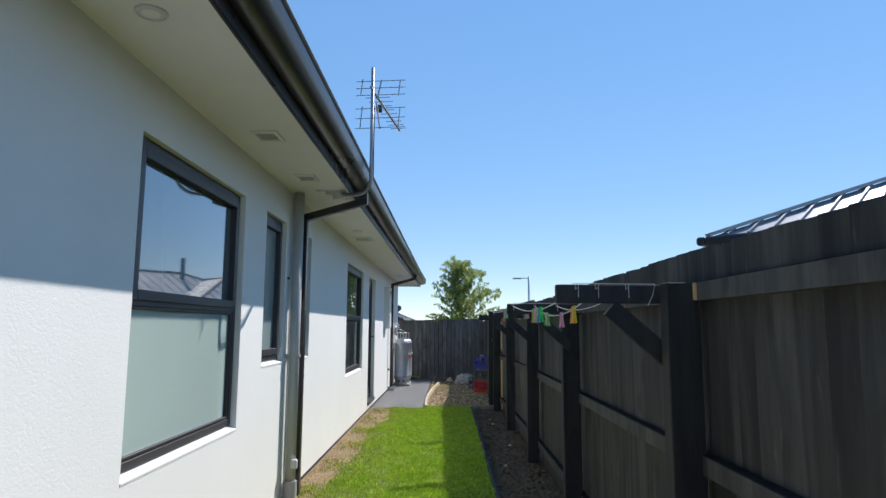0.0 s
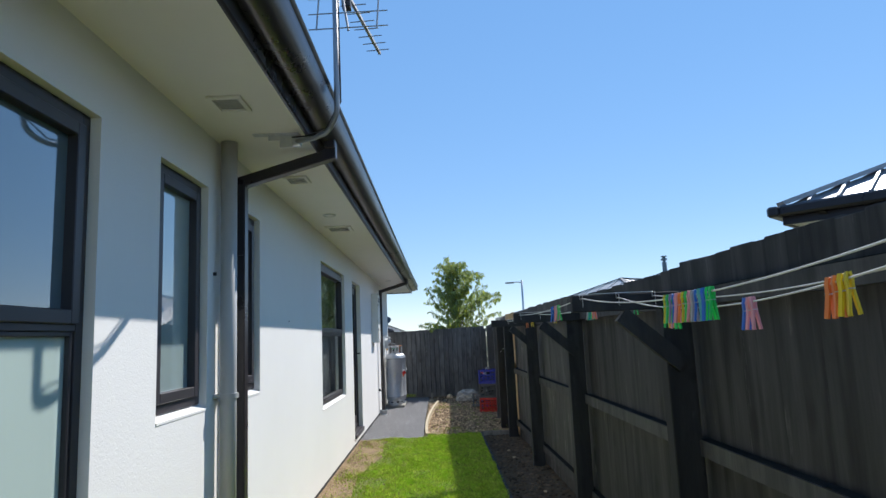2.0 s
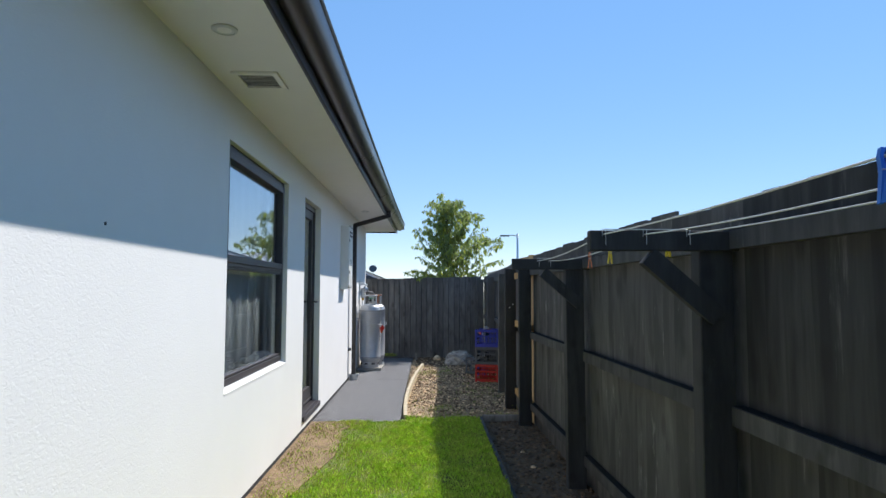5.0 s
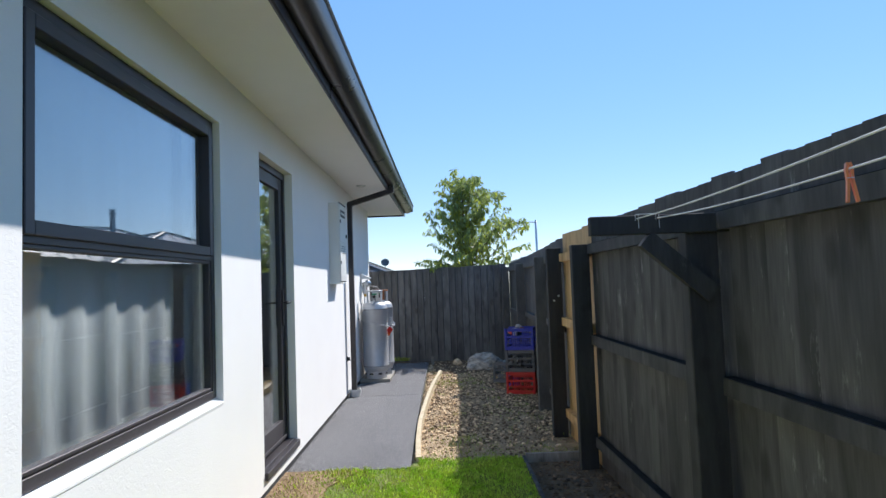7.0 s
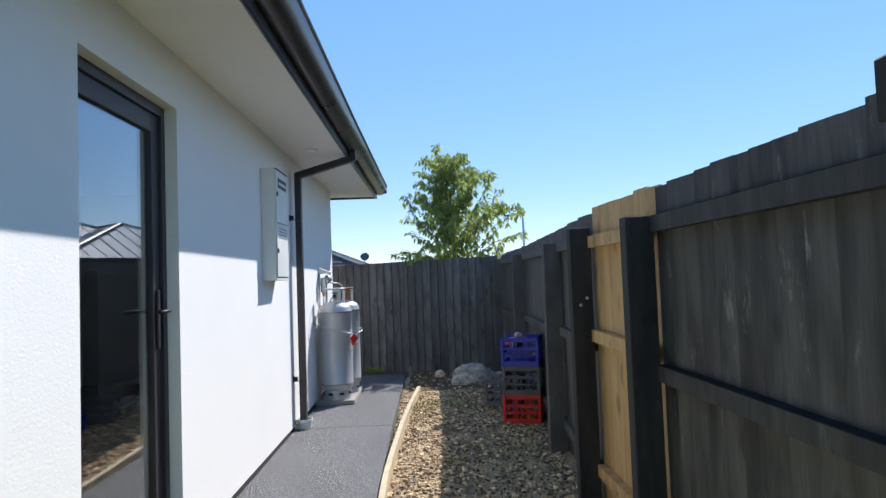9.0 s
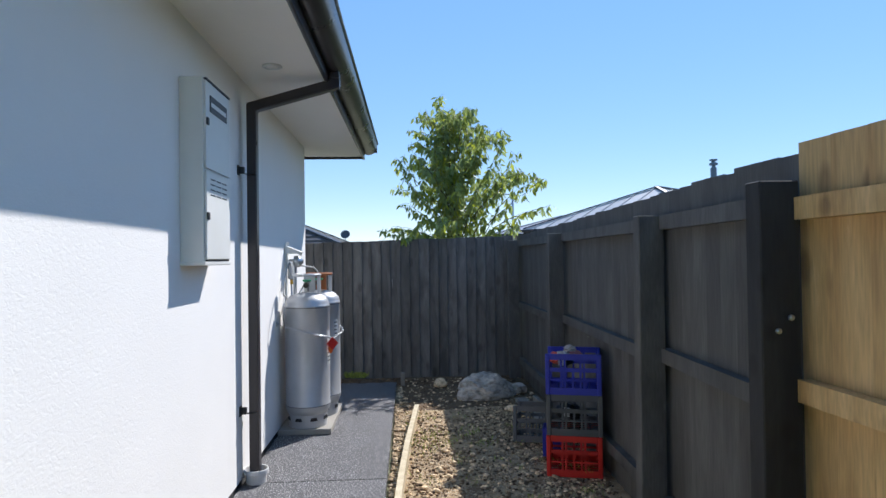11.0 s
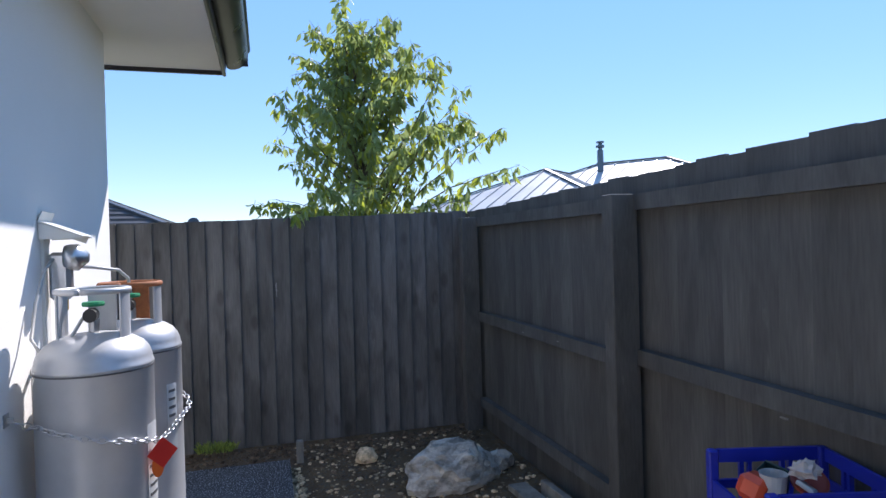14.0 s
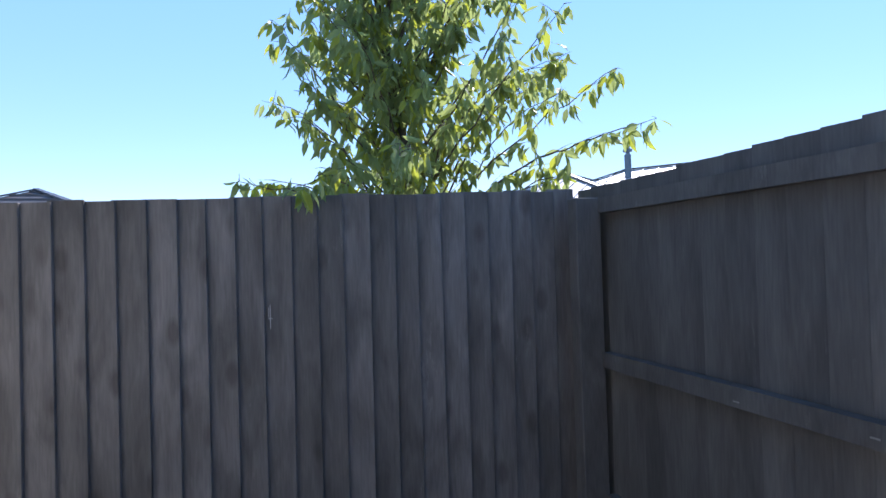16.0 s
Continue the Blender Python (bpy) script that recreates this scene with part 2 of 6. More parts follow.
# North palings: greyer stain, base raised further to imitate glare against the sun.
M_FENCE_N = timber("grey_glare_lifted_timber", (0.092, 0.087, 0.080), (0.185, 0.175, 0.163), (0.26, 0.25, 0.23), vary=0.2, grain_scale=(9, 9, 4.0))
M_PINE = timber("raw_pine", (0.50, 0.30, 0.115), (0.72, 0.49, 0.22), (0.78, 0.58, 0.30), vary=0.08, rough=0.6)
M_OLDWOOD = timber("weathered_timber", (0.22, 0.20, 0.17), (0.36, 0.33, 0.28), (0.45, 0.42, 0.38), vary=0.1)
M_EDGING = timber("pale_edging_timber", (0.50, 0.42, 0.27), (0.66, 0.57, 0.40), (0.75, 0.68, 0.52), vary=0.05, knots=False)
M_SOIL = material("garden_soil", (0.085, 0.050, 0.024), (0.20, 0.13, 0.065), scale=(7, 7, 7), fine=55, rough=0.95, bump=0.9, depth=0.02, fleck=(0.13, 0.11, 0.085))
M_BARE = material("bare_earth", (0.13, 0.085, 0.04), (0.32, 0.215, 0.11), scale=(6, 6, 6), fine=60, rough=0.95, bump=0.8, depth=0.012, fleck=(0.40, 0.30, 0.18))
M_TURF = material("turf", (0.16, 0.14, 0.05), (0.14, 0.22, 0.03), scale=(5, 5, 5), fine=90, rough=0.9, bump=0.6, depth=0.01)
M_GRASS = material("grass_blade", (0.34, 0.58, 0.03), (0.66, 0.74, 0.12), scale=(9, 9, 9), fine=60, rough=0.5, bump=0, vary=0.45, spec=0.3, low=0.35, high=0.65)
M_DRY = material("dry_grass_blade", (0.26, 0.20, 0.08), (0.40, 0.32, 0.14), scale=(3, 3, 3), fine=60, rough=0.7, bump=0, vary=0.25)
M_WEED = material("weed_blade", (0.22, 0.30, 0.04), (0.40, 0.46, 0.08), scale=(6, 6, 6), fine=60, rough=0.6, bump=0, vary=0.35)
M_GRAVEL = material("gravelly_earth", (0.22, 0.145, 0.075), (0.58, 0.42, 0.24), scale=(6, 6, 6), fine=95, rough=0.95, bump=1.0, depth=0.02, fleck=(0.50, 0.43, 0.31), sift=0.55, low=0.38, high=0.62)
M_AERIAL = material("dull_aluminium", (0.30, 0.31, 0.33), (0.42, 0.43, 0.45), fine=100, rough=0.5, metal=0.6, bump=0.05)
M_FIELD = material("far_ground", (0.10, 0.12, 0.04), (0.22, 0.20, 0.13), scale=(0.05, 0.05, 0.05), fine=3, rough=0.95)
M_PEBBLE = material("river_pebble", (0.26, 0.17, 0.09), (0.78, 0.60, 0.37), scale=(24, 24, 24), fine=120, rough=0.75, bump=0.4, depth=0.002, vary=0.55, low=0.36, high=0.62)
M_ROCK = material("pale_rock", (0.27, 0.24, 0.20), (0.66, 0.60, 0.51), scale=(9, 9, 16), fine=45, rough=0.8, bump=0.8, depth=0.01, low=0.38, high=0.6)
M_GAS = material("silver_paint", (0.45, 0.455, 0.46), (0.55, 0.555, 0.56), scale=(4, 4, 4), fine=160, rough=0.38, metal=0.35, bump=0.05)
M_RUST = material("rusted_steel", (0.20, 0.06, 0.02), (0.42, 0.15, 0.05), scale=(20, 20, 20), fine=90, rough=0.7, bump=0.4, depth=0.002)
M_STEEL = material("galvanised_steel", (0.45, 0.46, 0.48), (0.62, 0.63, 0.64), scale=(20, 20, 20), fine=200, rough=0.3, metal=0.9, bump=0.05)
M_BLUE = material("blue_crate_plastic", (0.012, 0.022, 0.30), (0.02, 0.035, 0.42), fine=60, rough=0.38, bump=0.05)
M_GREYC = material("grey_crate_plastic", (0.075, 0.080, 0.085), (0.10, 0.105, 0.11), fine=60, rough=0.42, bump=0.05)
M_RED = material("red_crate_plastic", (0.50, 0.015, 0.012), (0.62, 0.03, 0.02), fine=60, rough=0.38, bump=0.05)
M_ROOF_D = material("dark_roof_steel", (0.05, 0.052, 0.056), (0.07, 0.072, 0.076), fine=30, rough=0.35, bump=0.05)
M_ROOF_G = material("grey_roof_steel", (0.28, 0.29, 0.31), (0.36, 0.37, 0.39), scale=(1, 1, 1), fine=20, rough=0.30, bump=0.05, metal=0.3)
M_ROOF_F = material("pale_roof_steel", (0.42, 0.42, 0.42), (0.52, 0.52, 0.51), scale=(1, 1, 1), fine=20, rough=0.42, bump=0.05, metal=0.1)
M_TILE = material("charcoal_roof_tile", (0.06, 0.056, 0.055), (0.12, 0.11, 0.105), scale=(3, 3, 3), fine=40, rough=0.42, bump=0.3)
M_BRICK = material("pale_cladding", (0.34, 0.31, 0.27), (0.42, 0.39, 0.34), fine=30, rough=0.9)
M_BARK = material("bark", (0.07, 0.05, 0.035), (0.15, 0.12, 0.09), scale=(20, 20, 6), fine=70, rough=0.9, bump=0.6)
M_CORD = material("white_cord", (0.62, 0.62, 0.58), (0.75, 0.75, 0.7), fine=300, rough=0.6)
M_CURTAIN = material("net_curtain", (0.80, 0.85, 0.87), (0.88, 0.92, 0.93), scale=(2, 2, 1), fine=300, rough=0.9, bump=0.1)
M_ROOM = material("room_plaster", (0.70, 0.70, 0.68), (0.76, 0.76, 0.74), fine=60, rough=0.9)
M_CARPET = material("room_floor", (0.10, 0.09, 0.08), (0.14, 0.13, 0.12), fine=200, rough=0.95)


def leaf_material(name, a, b, c):
    m = material(name, a, b, scale=(2.5, 2.5, 2.5), fine=60, rough=0.45, bump=0, vary=0.35, spec=0.4)
    n, k = m.node_tree.nodes, m.node_tree.links
    p = n["Principled BSDF"]
    tl, mix = n.new("ShaderNodeBsdfTranslucent"), n.new("ShaderNodeMixShader")
    tl.inputs["Color"].default_value = (*c, 1)
    mix.inputs[0].default_value = 0.40
    k.new(p.outputs[0], mix.inputs[1]); k.new(tl.outputs[0], mix.inputs[2])
    k.new(mix.outputs[0], n["Material Output"].inputs[0])
    return m


M_LEAF = leaf_material("green_leaf", (0.10, 0.145, 0.055), (0.21, 0.27, 0.11), (0.46, 0.57, 0.20))
M_LEAFY = leaf_material("yellowing_leaf", (0.15, 0.20, 0.03), (0.26, 0.26, 0.05), (0.60, 0.68, 0.08))


def plain(name, colour, rough=0.45, metal=0.0):
    return material(name, [x * 0.9 for x in colour], colour, fine=120, rough=rough, metal=metal, bump=0.04)


# ---- building blocks ----
def mesh_object(name, bm, mat, parent=None, label="", smooth=False):
    me = bpy.data.meshes.new(name)
    bm.to_mesh(me)
    bm.free()
    me.materials.append(mat)
    if smooth:
        me.polygons.foreach_set("use_smooth", [True] * len(me.polygons))
    ob = new(name, me)
    ob.parent = parent
    if label:
        ob["label"] = label
    return ob


def part(name, bm, mat, parent, label="", smooth=False):
    return mesh_object(name, bm, mat, parent, label, smooth)


def thing(name, label, category, at=(0, 0, 0), group="", kind=""):
    ob = new(name)
    ob.location = at
    ob.empty_display_size = 0.1
    return tagged(ob, label, category, group, kind)


def structure(ob, label="", category="", group=""):
    return tagged(ob, label, category, group, "structure")


def box(bm, x0, y0, z0, x1, y1, z1):
    v = [bm.verts.new(p) for p in ((x0, y0, z0), (x1, y0, z0), (x1, y1, z0), (x0, y1, z0), (x0, y0, z1), (x1, y0, z1), (x1, y1, z1), (x0, y1, z1))]
    for f in ((3, 2, 1, 0), (4, 5, 6, 7), (0, 1, 5, 4), (1, 2, 6, 5), (2, 3, 7, 6), (3, 0, 4, 7)):
        bm.faces.new([v[i] for i in f])
    return v


def boxes(*sizes, bevel=0.0):
    bm = bmesh.new()
    for s in sizes:
        box(bm, *s)
    if bevel:
        bmesh.ops.bevel(bm, geom=bm.edges[:], offset=bevel, segments=1, affect="EDGES", clamp_overlap=True)
    return bm


def lathe(profile, segs=28, at=(0, 0, 0)):
    """A turned shape from (radius, height) rows."""
    bm = bmesh.new()
    rings = []
    for r, z in profile:
        rings.append([bm.verts.new((at[0] + r * math.cos(2 * math.pi * i / segs), at[1] + r * math.sin(2 * math.pi * i / segs), at[2] + z)) for i in range(segs)])
    for a, b in zip(rings, rings[1:]):
        for i in range(segs):
            j = (i + 1) % segs
            bm.faces.new((a[i], a[j], b[j], b[i]))
    for ring, flip in ((rings[0], True), (rings[-1], False)):
        bm.faces.new(ring[::-1] if flip else ring)
    return bm


def tube(bm, points, radius, segs=8, square=None):
    """A round (or square, as (half width, half height)) bar along points."""
    pts = [Vector(p) for p in points]
    rings = []
    for i, p in enumerate(pts):
        d = (pts[min(i + 1, len(pts) - 1)] - pts[max(i - 1, 0)]).normalized()
        up = Vector((0, 0, 1)) if abs(d.z) < 0.95 else Vector((0, 1, 0))
        side = d.cross(up).normalized()
        top = side.cross(d).normalized()
        r = radius[i] if isinstance(radius, (list, tuple)) else radius
        if square:
            ring = [bm.verts.new(p + side * sx * square[0] + top * sz * square[1]) for sx, sz in ((-1, -1), (1, -1), (1, 1), (-1, 1))]
        else:
            ring = [bm.verts.new(p + side * r * math.cos(2 * math.pi * j / segs) + top * r * math.sin(2 * math.pi * j / segs)) for j in range(segs)]
        rings.append(ring)
    for a, b in zip(rings, rings[1:]):
        for j in range(len(a)):
            q = (j + 1) % len(a)
            bm.faces.new((a[j], a[q], b[q], b[j]))
    bm.faces.new(rings[0][::-1])
    bm.faces.new(rings[-1])
    return bm


def arc(centre, radius, a0, a1, n, plane="yz"):
    out = []
    for i in range(n + 1):
        a = radians(a0 + (a1 - a0) * i / n)
        c, s = radius * math.cos(a), radius * math.sin(a)
        out.append({"yz": (centre[0], centre[1] + c, centre[2] + s), "xz": (centre[0] + c, centre[1], centre[2] + s), "xy": (centre[0] + c, centre[1] + s, centre[2])}[plane])
    return out


def sweep(profile, stations):
    """A profile of (out, z) pushed along y; stations are (y, x of the profile's origin)."""
    bm = bmesh.new()
    rings = [[bm.verts.new((x + o, y, z)) for o, z in profile] for y, x in stations]
    for a, b in zip(rings, rings[1:]):
        for i in range(len(profile)):
            j = (i + 1) % len(profile)
            bm.faces.new((a[i], b[i], b[j], a[j]))
    bm.faces.new(rings[0])
    bm.faces.new(rings[-1][::-1])
    bmesh.ops.recalc_face_normals(bm, faces=bm.faces[:])
    return bm


def raw_mesh(name, verts, faces, mat, parent=None, smooth=False):
    me = bpy.data.meshes.new(name)
    me.from_pydata(verts, [], faces)
    me.materials.append(mat)
    if smooth:
        me.polygons.foreach_set("use_smooth", [True] * len(me.polygons))
    ob = new(name, me)
    ob.parent = parent
    return ob


# ---- house ----
HY0, HY1 = -7.0, 15.92          # the wall's ends
SOFFIT, HEAD = 2.48, 2.20
OPENINGS = [(2.355, 3.716, 0.73), (4.185, 4.735, 1.08), (5.10, 5.655, 1.08), (7.80, 9.345, 0.72), (10.05, 10.93, 0.13)]


def house_wall():
    bm = bmesh.new()
    y = HY0
    for a, b, sill in OPENINGS:
        box(bm, -0.2, y, 0.035, 0, a, 2.6)
        box(bm, -0.2, a, 0.035, 0, b, sill)
        box(bm, -0.2, a, HEAD, 0, b, 2.6)
        y = b
    box(bm, -0.2, y, 0.035, 0, HY1, 2.6)
    return structure(mesh_object("wall_east", bm, M_WALL), "white textured plaster house wall with recessed windows and a glass door", "wall")


house_wall()
structure(mesh_object("wall_north", boxes((-9, HY1 - 0.2, 0.035, -0.2, HY1, 2.6)), M_WALL), "white plaster end wall of the house", "wall")
structure(mesh_object("wall_south", boxes((-9, HY0, 0.035, -0.2, HY0 + 0.2, 2.6)), M_WALL), "white plaster rear wall of the house", "wall")
structure(mesh_object("wall_west", boxes((-9.2, HY0, 0.035, -9, HY1, 2.6)), M_WALL), "white plaster far wall of the house", "wall")
structure(mesh_object("foundation", boxes((-9.1, HY0 + 0.02, -0.3, -0.012, HY1 - 0.012, 0.035)), M_FOOTING), "dark concrete footing under the plaster wall", "foundation")
structure(mesh_object("floor", boxes((-9, HY0 + 0.2, 0.035, -0.2, HY1 - 0.2, 0.13)), M_CARPET), "dark floor inside the house", "floor")
structure(mesh_object("inner_wall", boxes((-3.2, HY0 + 0.2, 0.13, -3.1, HY1 - 0.2, 2.5), (-3.1, 6.6, 0.13, -0.2, 6.7, 2.5), (-3.1, 9.6, 0.13, -0.2, 9.7, 2.5)), M_ROOM), "plain painted walls inside the house", "wall")
structure(mesh_object("ceiling", boxes((-9, HY0 + 0.2, 2.5, -0.2, HY1 - 0.2, 2.53)), M_ROOM), "plain ceiling inside the house", "ceiling")

EAVE = [(HY0 - 0.5, 0.495), (9.0, 0.505), (13.0, 0.515), (16.50, 0.545)]
structure(mesh_object("soffit", sweep([(0, SOFFIT), (0, SOFFIT + 0.02), (-0.62, SOFFIT + 0.02), (-0.62, SOFFIT)], EAVE), M_SOFFIT), "cream painted soffit board under the eave", "soffit")
structure(mesh_object("fascia", sweep([(0.0, SOFFIT - 0.03), (0.0, 2.66), (0.022, 2.66), (0.022, SOFFIT - 0.03), (0.014, SOFFIT - 0.036), (0.005, SOFFIT - 0.036)], EAVE), M_FASCIA), "dark brown steel fascia along the eave", "fascia")
GUT = [(0.024, 2.515), (0.045, 2.506), (0.075, 2.508), (0.105, 2.518), (0.130, 2.538), (0.146, 2.563), (0.155, 2.592), (0.158, 2.616), (0.166, 2.622), (0.171, 2.632), (0.167, 2.642), (0.157, 2.645), (0.148, 2.638), (0.147, 2.60), (0.137, 2.568), (0.122, 2.546), (0.098, 2.528), (0.074, 2.519), (0.048, 2.517), (0.030, 2.524), (0.030, 2.64), (0.024, 2.64)]
gutter = mesh_object("gutter", sweep(GUT, [(y, x) for y, x in EAVE[:-1]] + [(16.56, 0.545)]), M_FASCIA, smooth=True)
gutter.data.set_sharp_from_angle(angle=radians(38))
structure(gutter, "glossy dark brown steel gutter along the eave", "gutter")
end_cap = boxes((0.57, 16.553, 2.53, 0.70, 16.562, 2.64), (-9.0, 16.50, 2.455, 0.567, 16.52, 2.66))
structure(mesh_object("barge_board", end_cap, M_FASCIA), "dark steel barge board at the gable end", "fascia")
structure(mesh_object("gable_soffit", boxes((-9.0, HY1 + 0.004, SOFFIT + 0.001, -0.078, 16.498, SOFFIT + 0.02)), M_SOFFIT), "cream soffit board under the gable end", "soffit")


def roof_sheet():
    """Ribbed steel sheet rising from the gutter, with a flat underside."""
    bm = bmesh.new()
    rise = math.tan(radians(22))
    y = HY0 - 0.5
    while y < 16.5:
        y1 = min(y + 0.32, 16.55)
        for a, b, h in ((y, y1 - 0.05, 0.0), (y1 - 0.05, y1, 0.028)):
            q = [(0.60, a, 2.675 + h), (0.60, b, 2.675 + h), (-4.6, b, 2.675 + 5.2 * rise + h), (-4.6, a, 2.675 + 5.2 * rise + h)]
            lo = [(x, yy, z - 0.02 - h) for x, yy, z in q]
            v = [bm.verts.new(p) for p in q + lo]
            for f in ((0, 1, 2, 3), (7, 6, 5, 4), (0, 4, 5, 1), (1, 5, 6, 2), (2, 6, 7, 3), (3, 7, 4, 0)):
                bm.faces.new([v[i] for i in f])
        y = y1
    v = [bm.verts.new(p) for p in ((-4.6, HY0 - 0.5, 4.77), (-4.6, 16.55, 4.77), (-9.8, 16.55, 2.67), (-9.8, HY0 - 0.5, 2.67))]
    bm.faces.new(v)
    for yy in (HY0 - 0.45, 16.51):
        w = [bm.verts.new(p) for p in ((0.55, yy, 2.64), (-4.6, yy, 4.74), (-9.7, yy, 2.64))]
        bm.faces.new(w)
    return bm


structure(mesh_object("roof", roof_sheet(), M_ROOF_D), "dark ribbed steel roof of the house", "roof")


def window(name, y0, y1, z0, split=None, low=None, high=None, label=""):
    """A recessed aluminium window: outer frame, one or two sashes, panes and sloping sill."""
    w = thing(name, label, "window", (0, (y0 + y1) / 2, z0), kind="structure")
    xa, xb = -0.092, -0.037
    o = lambda *s: (s[0], s[1] - (y0 + y1) / 2, s[2] - z0, s[3], s[4] - (y0 + y1) / 2, s[5] - z0)
    fw = 0.045
    part("window_frame", boxes(o(xa, y0, z0 + 0.035, xb, y0 + fw, HEAD), o(xa, y1 - fw, z0 + 0.035, xb, y1, HEAD), o(xa, y0 + fw, HEAD - fw, xb, y1 - fw, HEAD), o(xa, y0 + fw, z0 + 0.035, xb, y1 - fw, z0 + 0.075), bevel=0.002), M_FRAME, w)
    sill = bmesh.new()
    prof = [(-0.2, z0 + 0.002), (0.003, z0 + 0.002), (0.003, z0 + 0.012), (-0.055, z0 + 0.034), (-0.2, z0 + 0.034)]
    ring = [[sill.verts.new((x, yy - (y0 + y1) / 2, z - z0)) for x, z in prof] for yy in (y0 + 0.002, y1 - 0.002)]
    for i in range(5):
        j = (i + 1) % 5
        sill.faces.new((ring[0][i], ring[0][j], ring[1][j], ring[1][i]))
    sill.faces.new(ring[0][::-1]); sill.faces.new(ring[1])
    part("window_sill", sill, M_WALL, w, "white plastered sloping sill")
    spans = [(z0 + 0.078, HEAD - fw - 0.002, high, True)] if split is None else [(z0 + 0.078, split - 0.012, low, False), (split + 0.012, HEAD - fw - 0.002, high, True)]
    if split is not None:
        part("transom", boxes(o(xa, y0 + fw, split - 0.012, xb, y1 - fw, split + 0.012), bevel=0.002), M_FRAME, w)
    for a, b, glass, sash in spans:
        s = 0.045 if sash else 0.016
        x0, x1 = (-0.082, -0.023) if sash else (-0.082, -0.042)
        ya, yb = y0 + fw + 0.001, y1 - fw - 0.001
        fr = part("sash_frame" if sash else "glazing_bead", boxes(o(x0, ya, a, x1, ya + s, b), o(x0, yb - s, a, x1, yb, b), o(x0, ya + s, b - s, x1, yb - s, b), o(x0, ya + s, a, x1, yb - s, a + s), bevel=0.003), M_FRAME, w)
        p = part("pane", boxes(o(-0.067, ya + s, a + s, -0.060, yb - s, b - s)), glass, w, "obscure pale green glass" if glass in (M_FROST, M_FROST_N) else "clear reflecting glass")
        if glass is M_GLASS:
            p.visible_shadow = False
    return w


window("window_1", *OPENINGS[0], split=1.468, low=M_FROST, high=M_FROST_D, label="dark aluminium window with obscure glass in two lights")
window("window_2", *OPENINGS[1], high=M_FROST_N, label="narrow dark aluminium window with pale obscure glass")
window("window_3", *OPENINGS[2], high=M_GLASS, label="narrow dark aluminium window with clear glass beside the downpipe")
window("window_4", *OPENINGS[3], split=1.475, low=M_GLASS, high=M_GLASS, label="large dark aluminium window with clear glass and net curtains behind")


def glass_door():
    y0, y1, z0 = OPENINGS[4]
    d = thing("door_1", "dark aluminium door with one tall clear pane, closed, on a low sill", "door", (0, (y0 + y1) / 2, 0.0), kind="structure")
    c = (y0 + y1) / 2
    part("door_frame", boxes((-0.13, y0 - c, z0 + 0.03, -0.06, y0 + 0.045 - c, HEAD), (-0.13, y1 - 0.045 - c, z0 + 0.03, -0.06, y1 - c, HEAD), (-0.13, y0 + 0.045 - c, HEAD - 0.05, -0.06, y1 - 0.045 - c, HEAD), bevel=0.002), M_FRAME, d)
    part("threshold", boxes((-0.19, y0 + 0.003 - c, z0 + 0.002, -0.02, y1 - 0.003 - c, z0 + 0.028), (-0.02, y0 + 0.003 - c, z0 - 0.03, 0.022, y1 - 0.003 - c, z0 + 0.020), bevel=0.003), M_FRAME, d)
    a, b = y0 + 0.047 - c, y1 - 0.047 - c
    leaf = part("door_leaf", boxes((-0.115, a, z0 + 0.035, -0.075, a + 0.075, HEAD - 0.052), (-0.115, b - 0.075, z0 + 0.035, -0.075, b, HEAD - 0.052), (-0.115, a + 0.075, HEAD - 0.14, -0.075, b - 0.075, HEAD - 0.052), (-0.115, a + 0.075, z0 + 0.035, -0.075, b - 0.075, z0 + 0.19), bevel=0.003), M_FRAME, d)
    p = part("pane", boxes((-0.10, a + 0.075, z0 + 0.19, -0.092, b - 0.075, HEAD - 0.14)), M_GLASS, leaf, "tall clear glass pane")
    p.visible_shadow = False
    hb = boxes((-0.074, b - 0.052, 1.02, -0.062, b - 0.022, 1.30), bevel=0.004)
    h = part("door_handle", hb, M_FRAME, leaf, "dark lever handle on a long plate")
    bm = bmesh.new()
    tube(bm, [(-0.062, b - 0.037, 1.20), (-0.02, b - 0.037, 1.20), (-0.012, b - 0.045, 1.20), (-0.012, b - 0.15, 1.198)], 0.009, 10)
    part("lever", bm, M_BLACK, leaf, smooth=True)
    part("weather_bar", boxes((-0.075, a + 0.01, z0 + 0.055, -0.062, b - 0.01, z0 + 0.075), bevel=0.002), M_FRAME, leaf)


glass_door()


def curtain(name, x, y0, y1, z0, z1, mat, waves, amp, label):
    bm = bmesh.new()
    n = waves * 10
    rows = []
    for i in range(n + 1):
        u = i / n
        s = math.sin(u * waves * 2 * math.pi)
        xx = x + amp * s * abs(s) ** -0.4 if abs(s) > 1e-6 else x
        xx += 0.3 * amp * math.sin(u * 23.0)
        rows.append([bm.verts.new((xx, y0 + (y1 - y0) * u, z)) for z in (z0, z0 + (z1 - z0) * 0.5, z1)])
    for a, b in zip(rows, rows[1:]):
        for j in range(2):
            bm.faces.new((a[j], b[j], b[j + 1], a[j + 1]))
    bmesh.ops.solidify(bm, geom=bm.faces[:], thickness=0.003)
    return tagged(mesh_object(name, bm, mat, smooth=True), label, "curtain")


curtain("net_curtain", -0.150, 7.62, 9.11, 0.16, 2.30, M_CURTAIN, 7, 0.011, "pale net curtain hanging in soft folds inside the large window")
curtain("net_curtain", -0.150, 9.215, 9.62, 0.16, 2.30, M_CURTAIN, 2, 0.011, "pale end of a net curtain past a narrow dark gap")
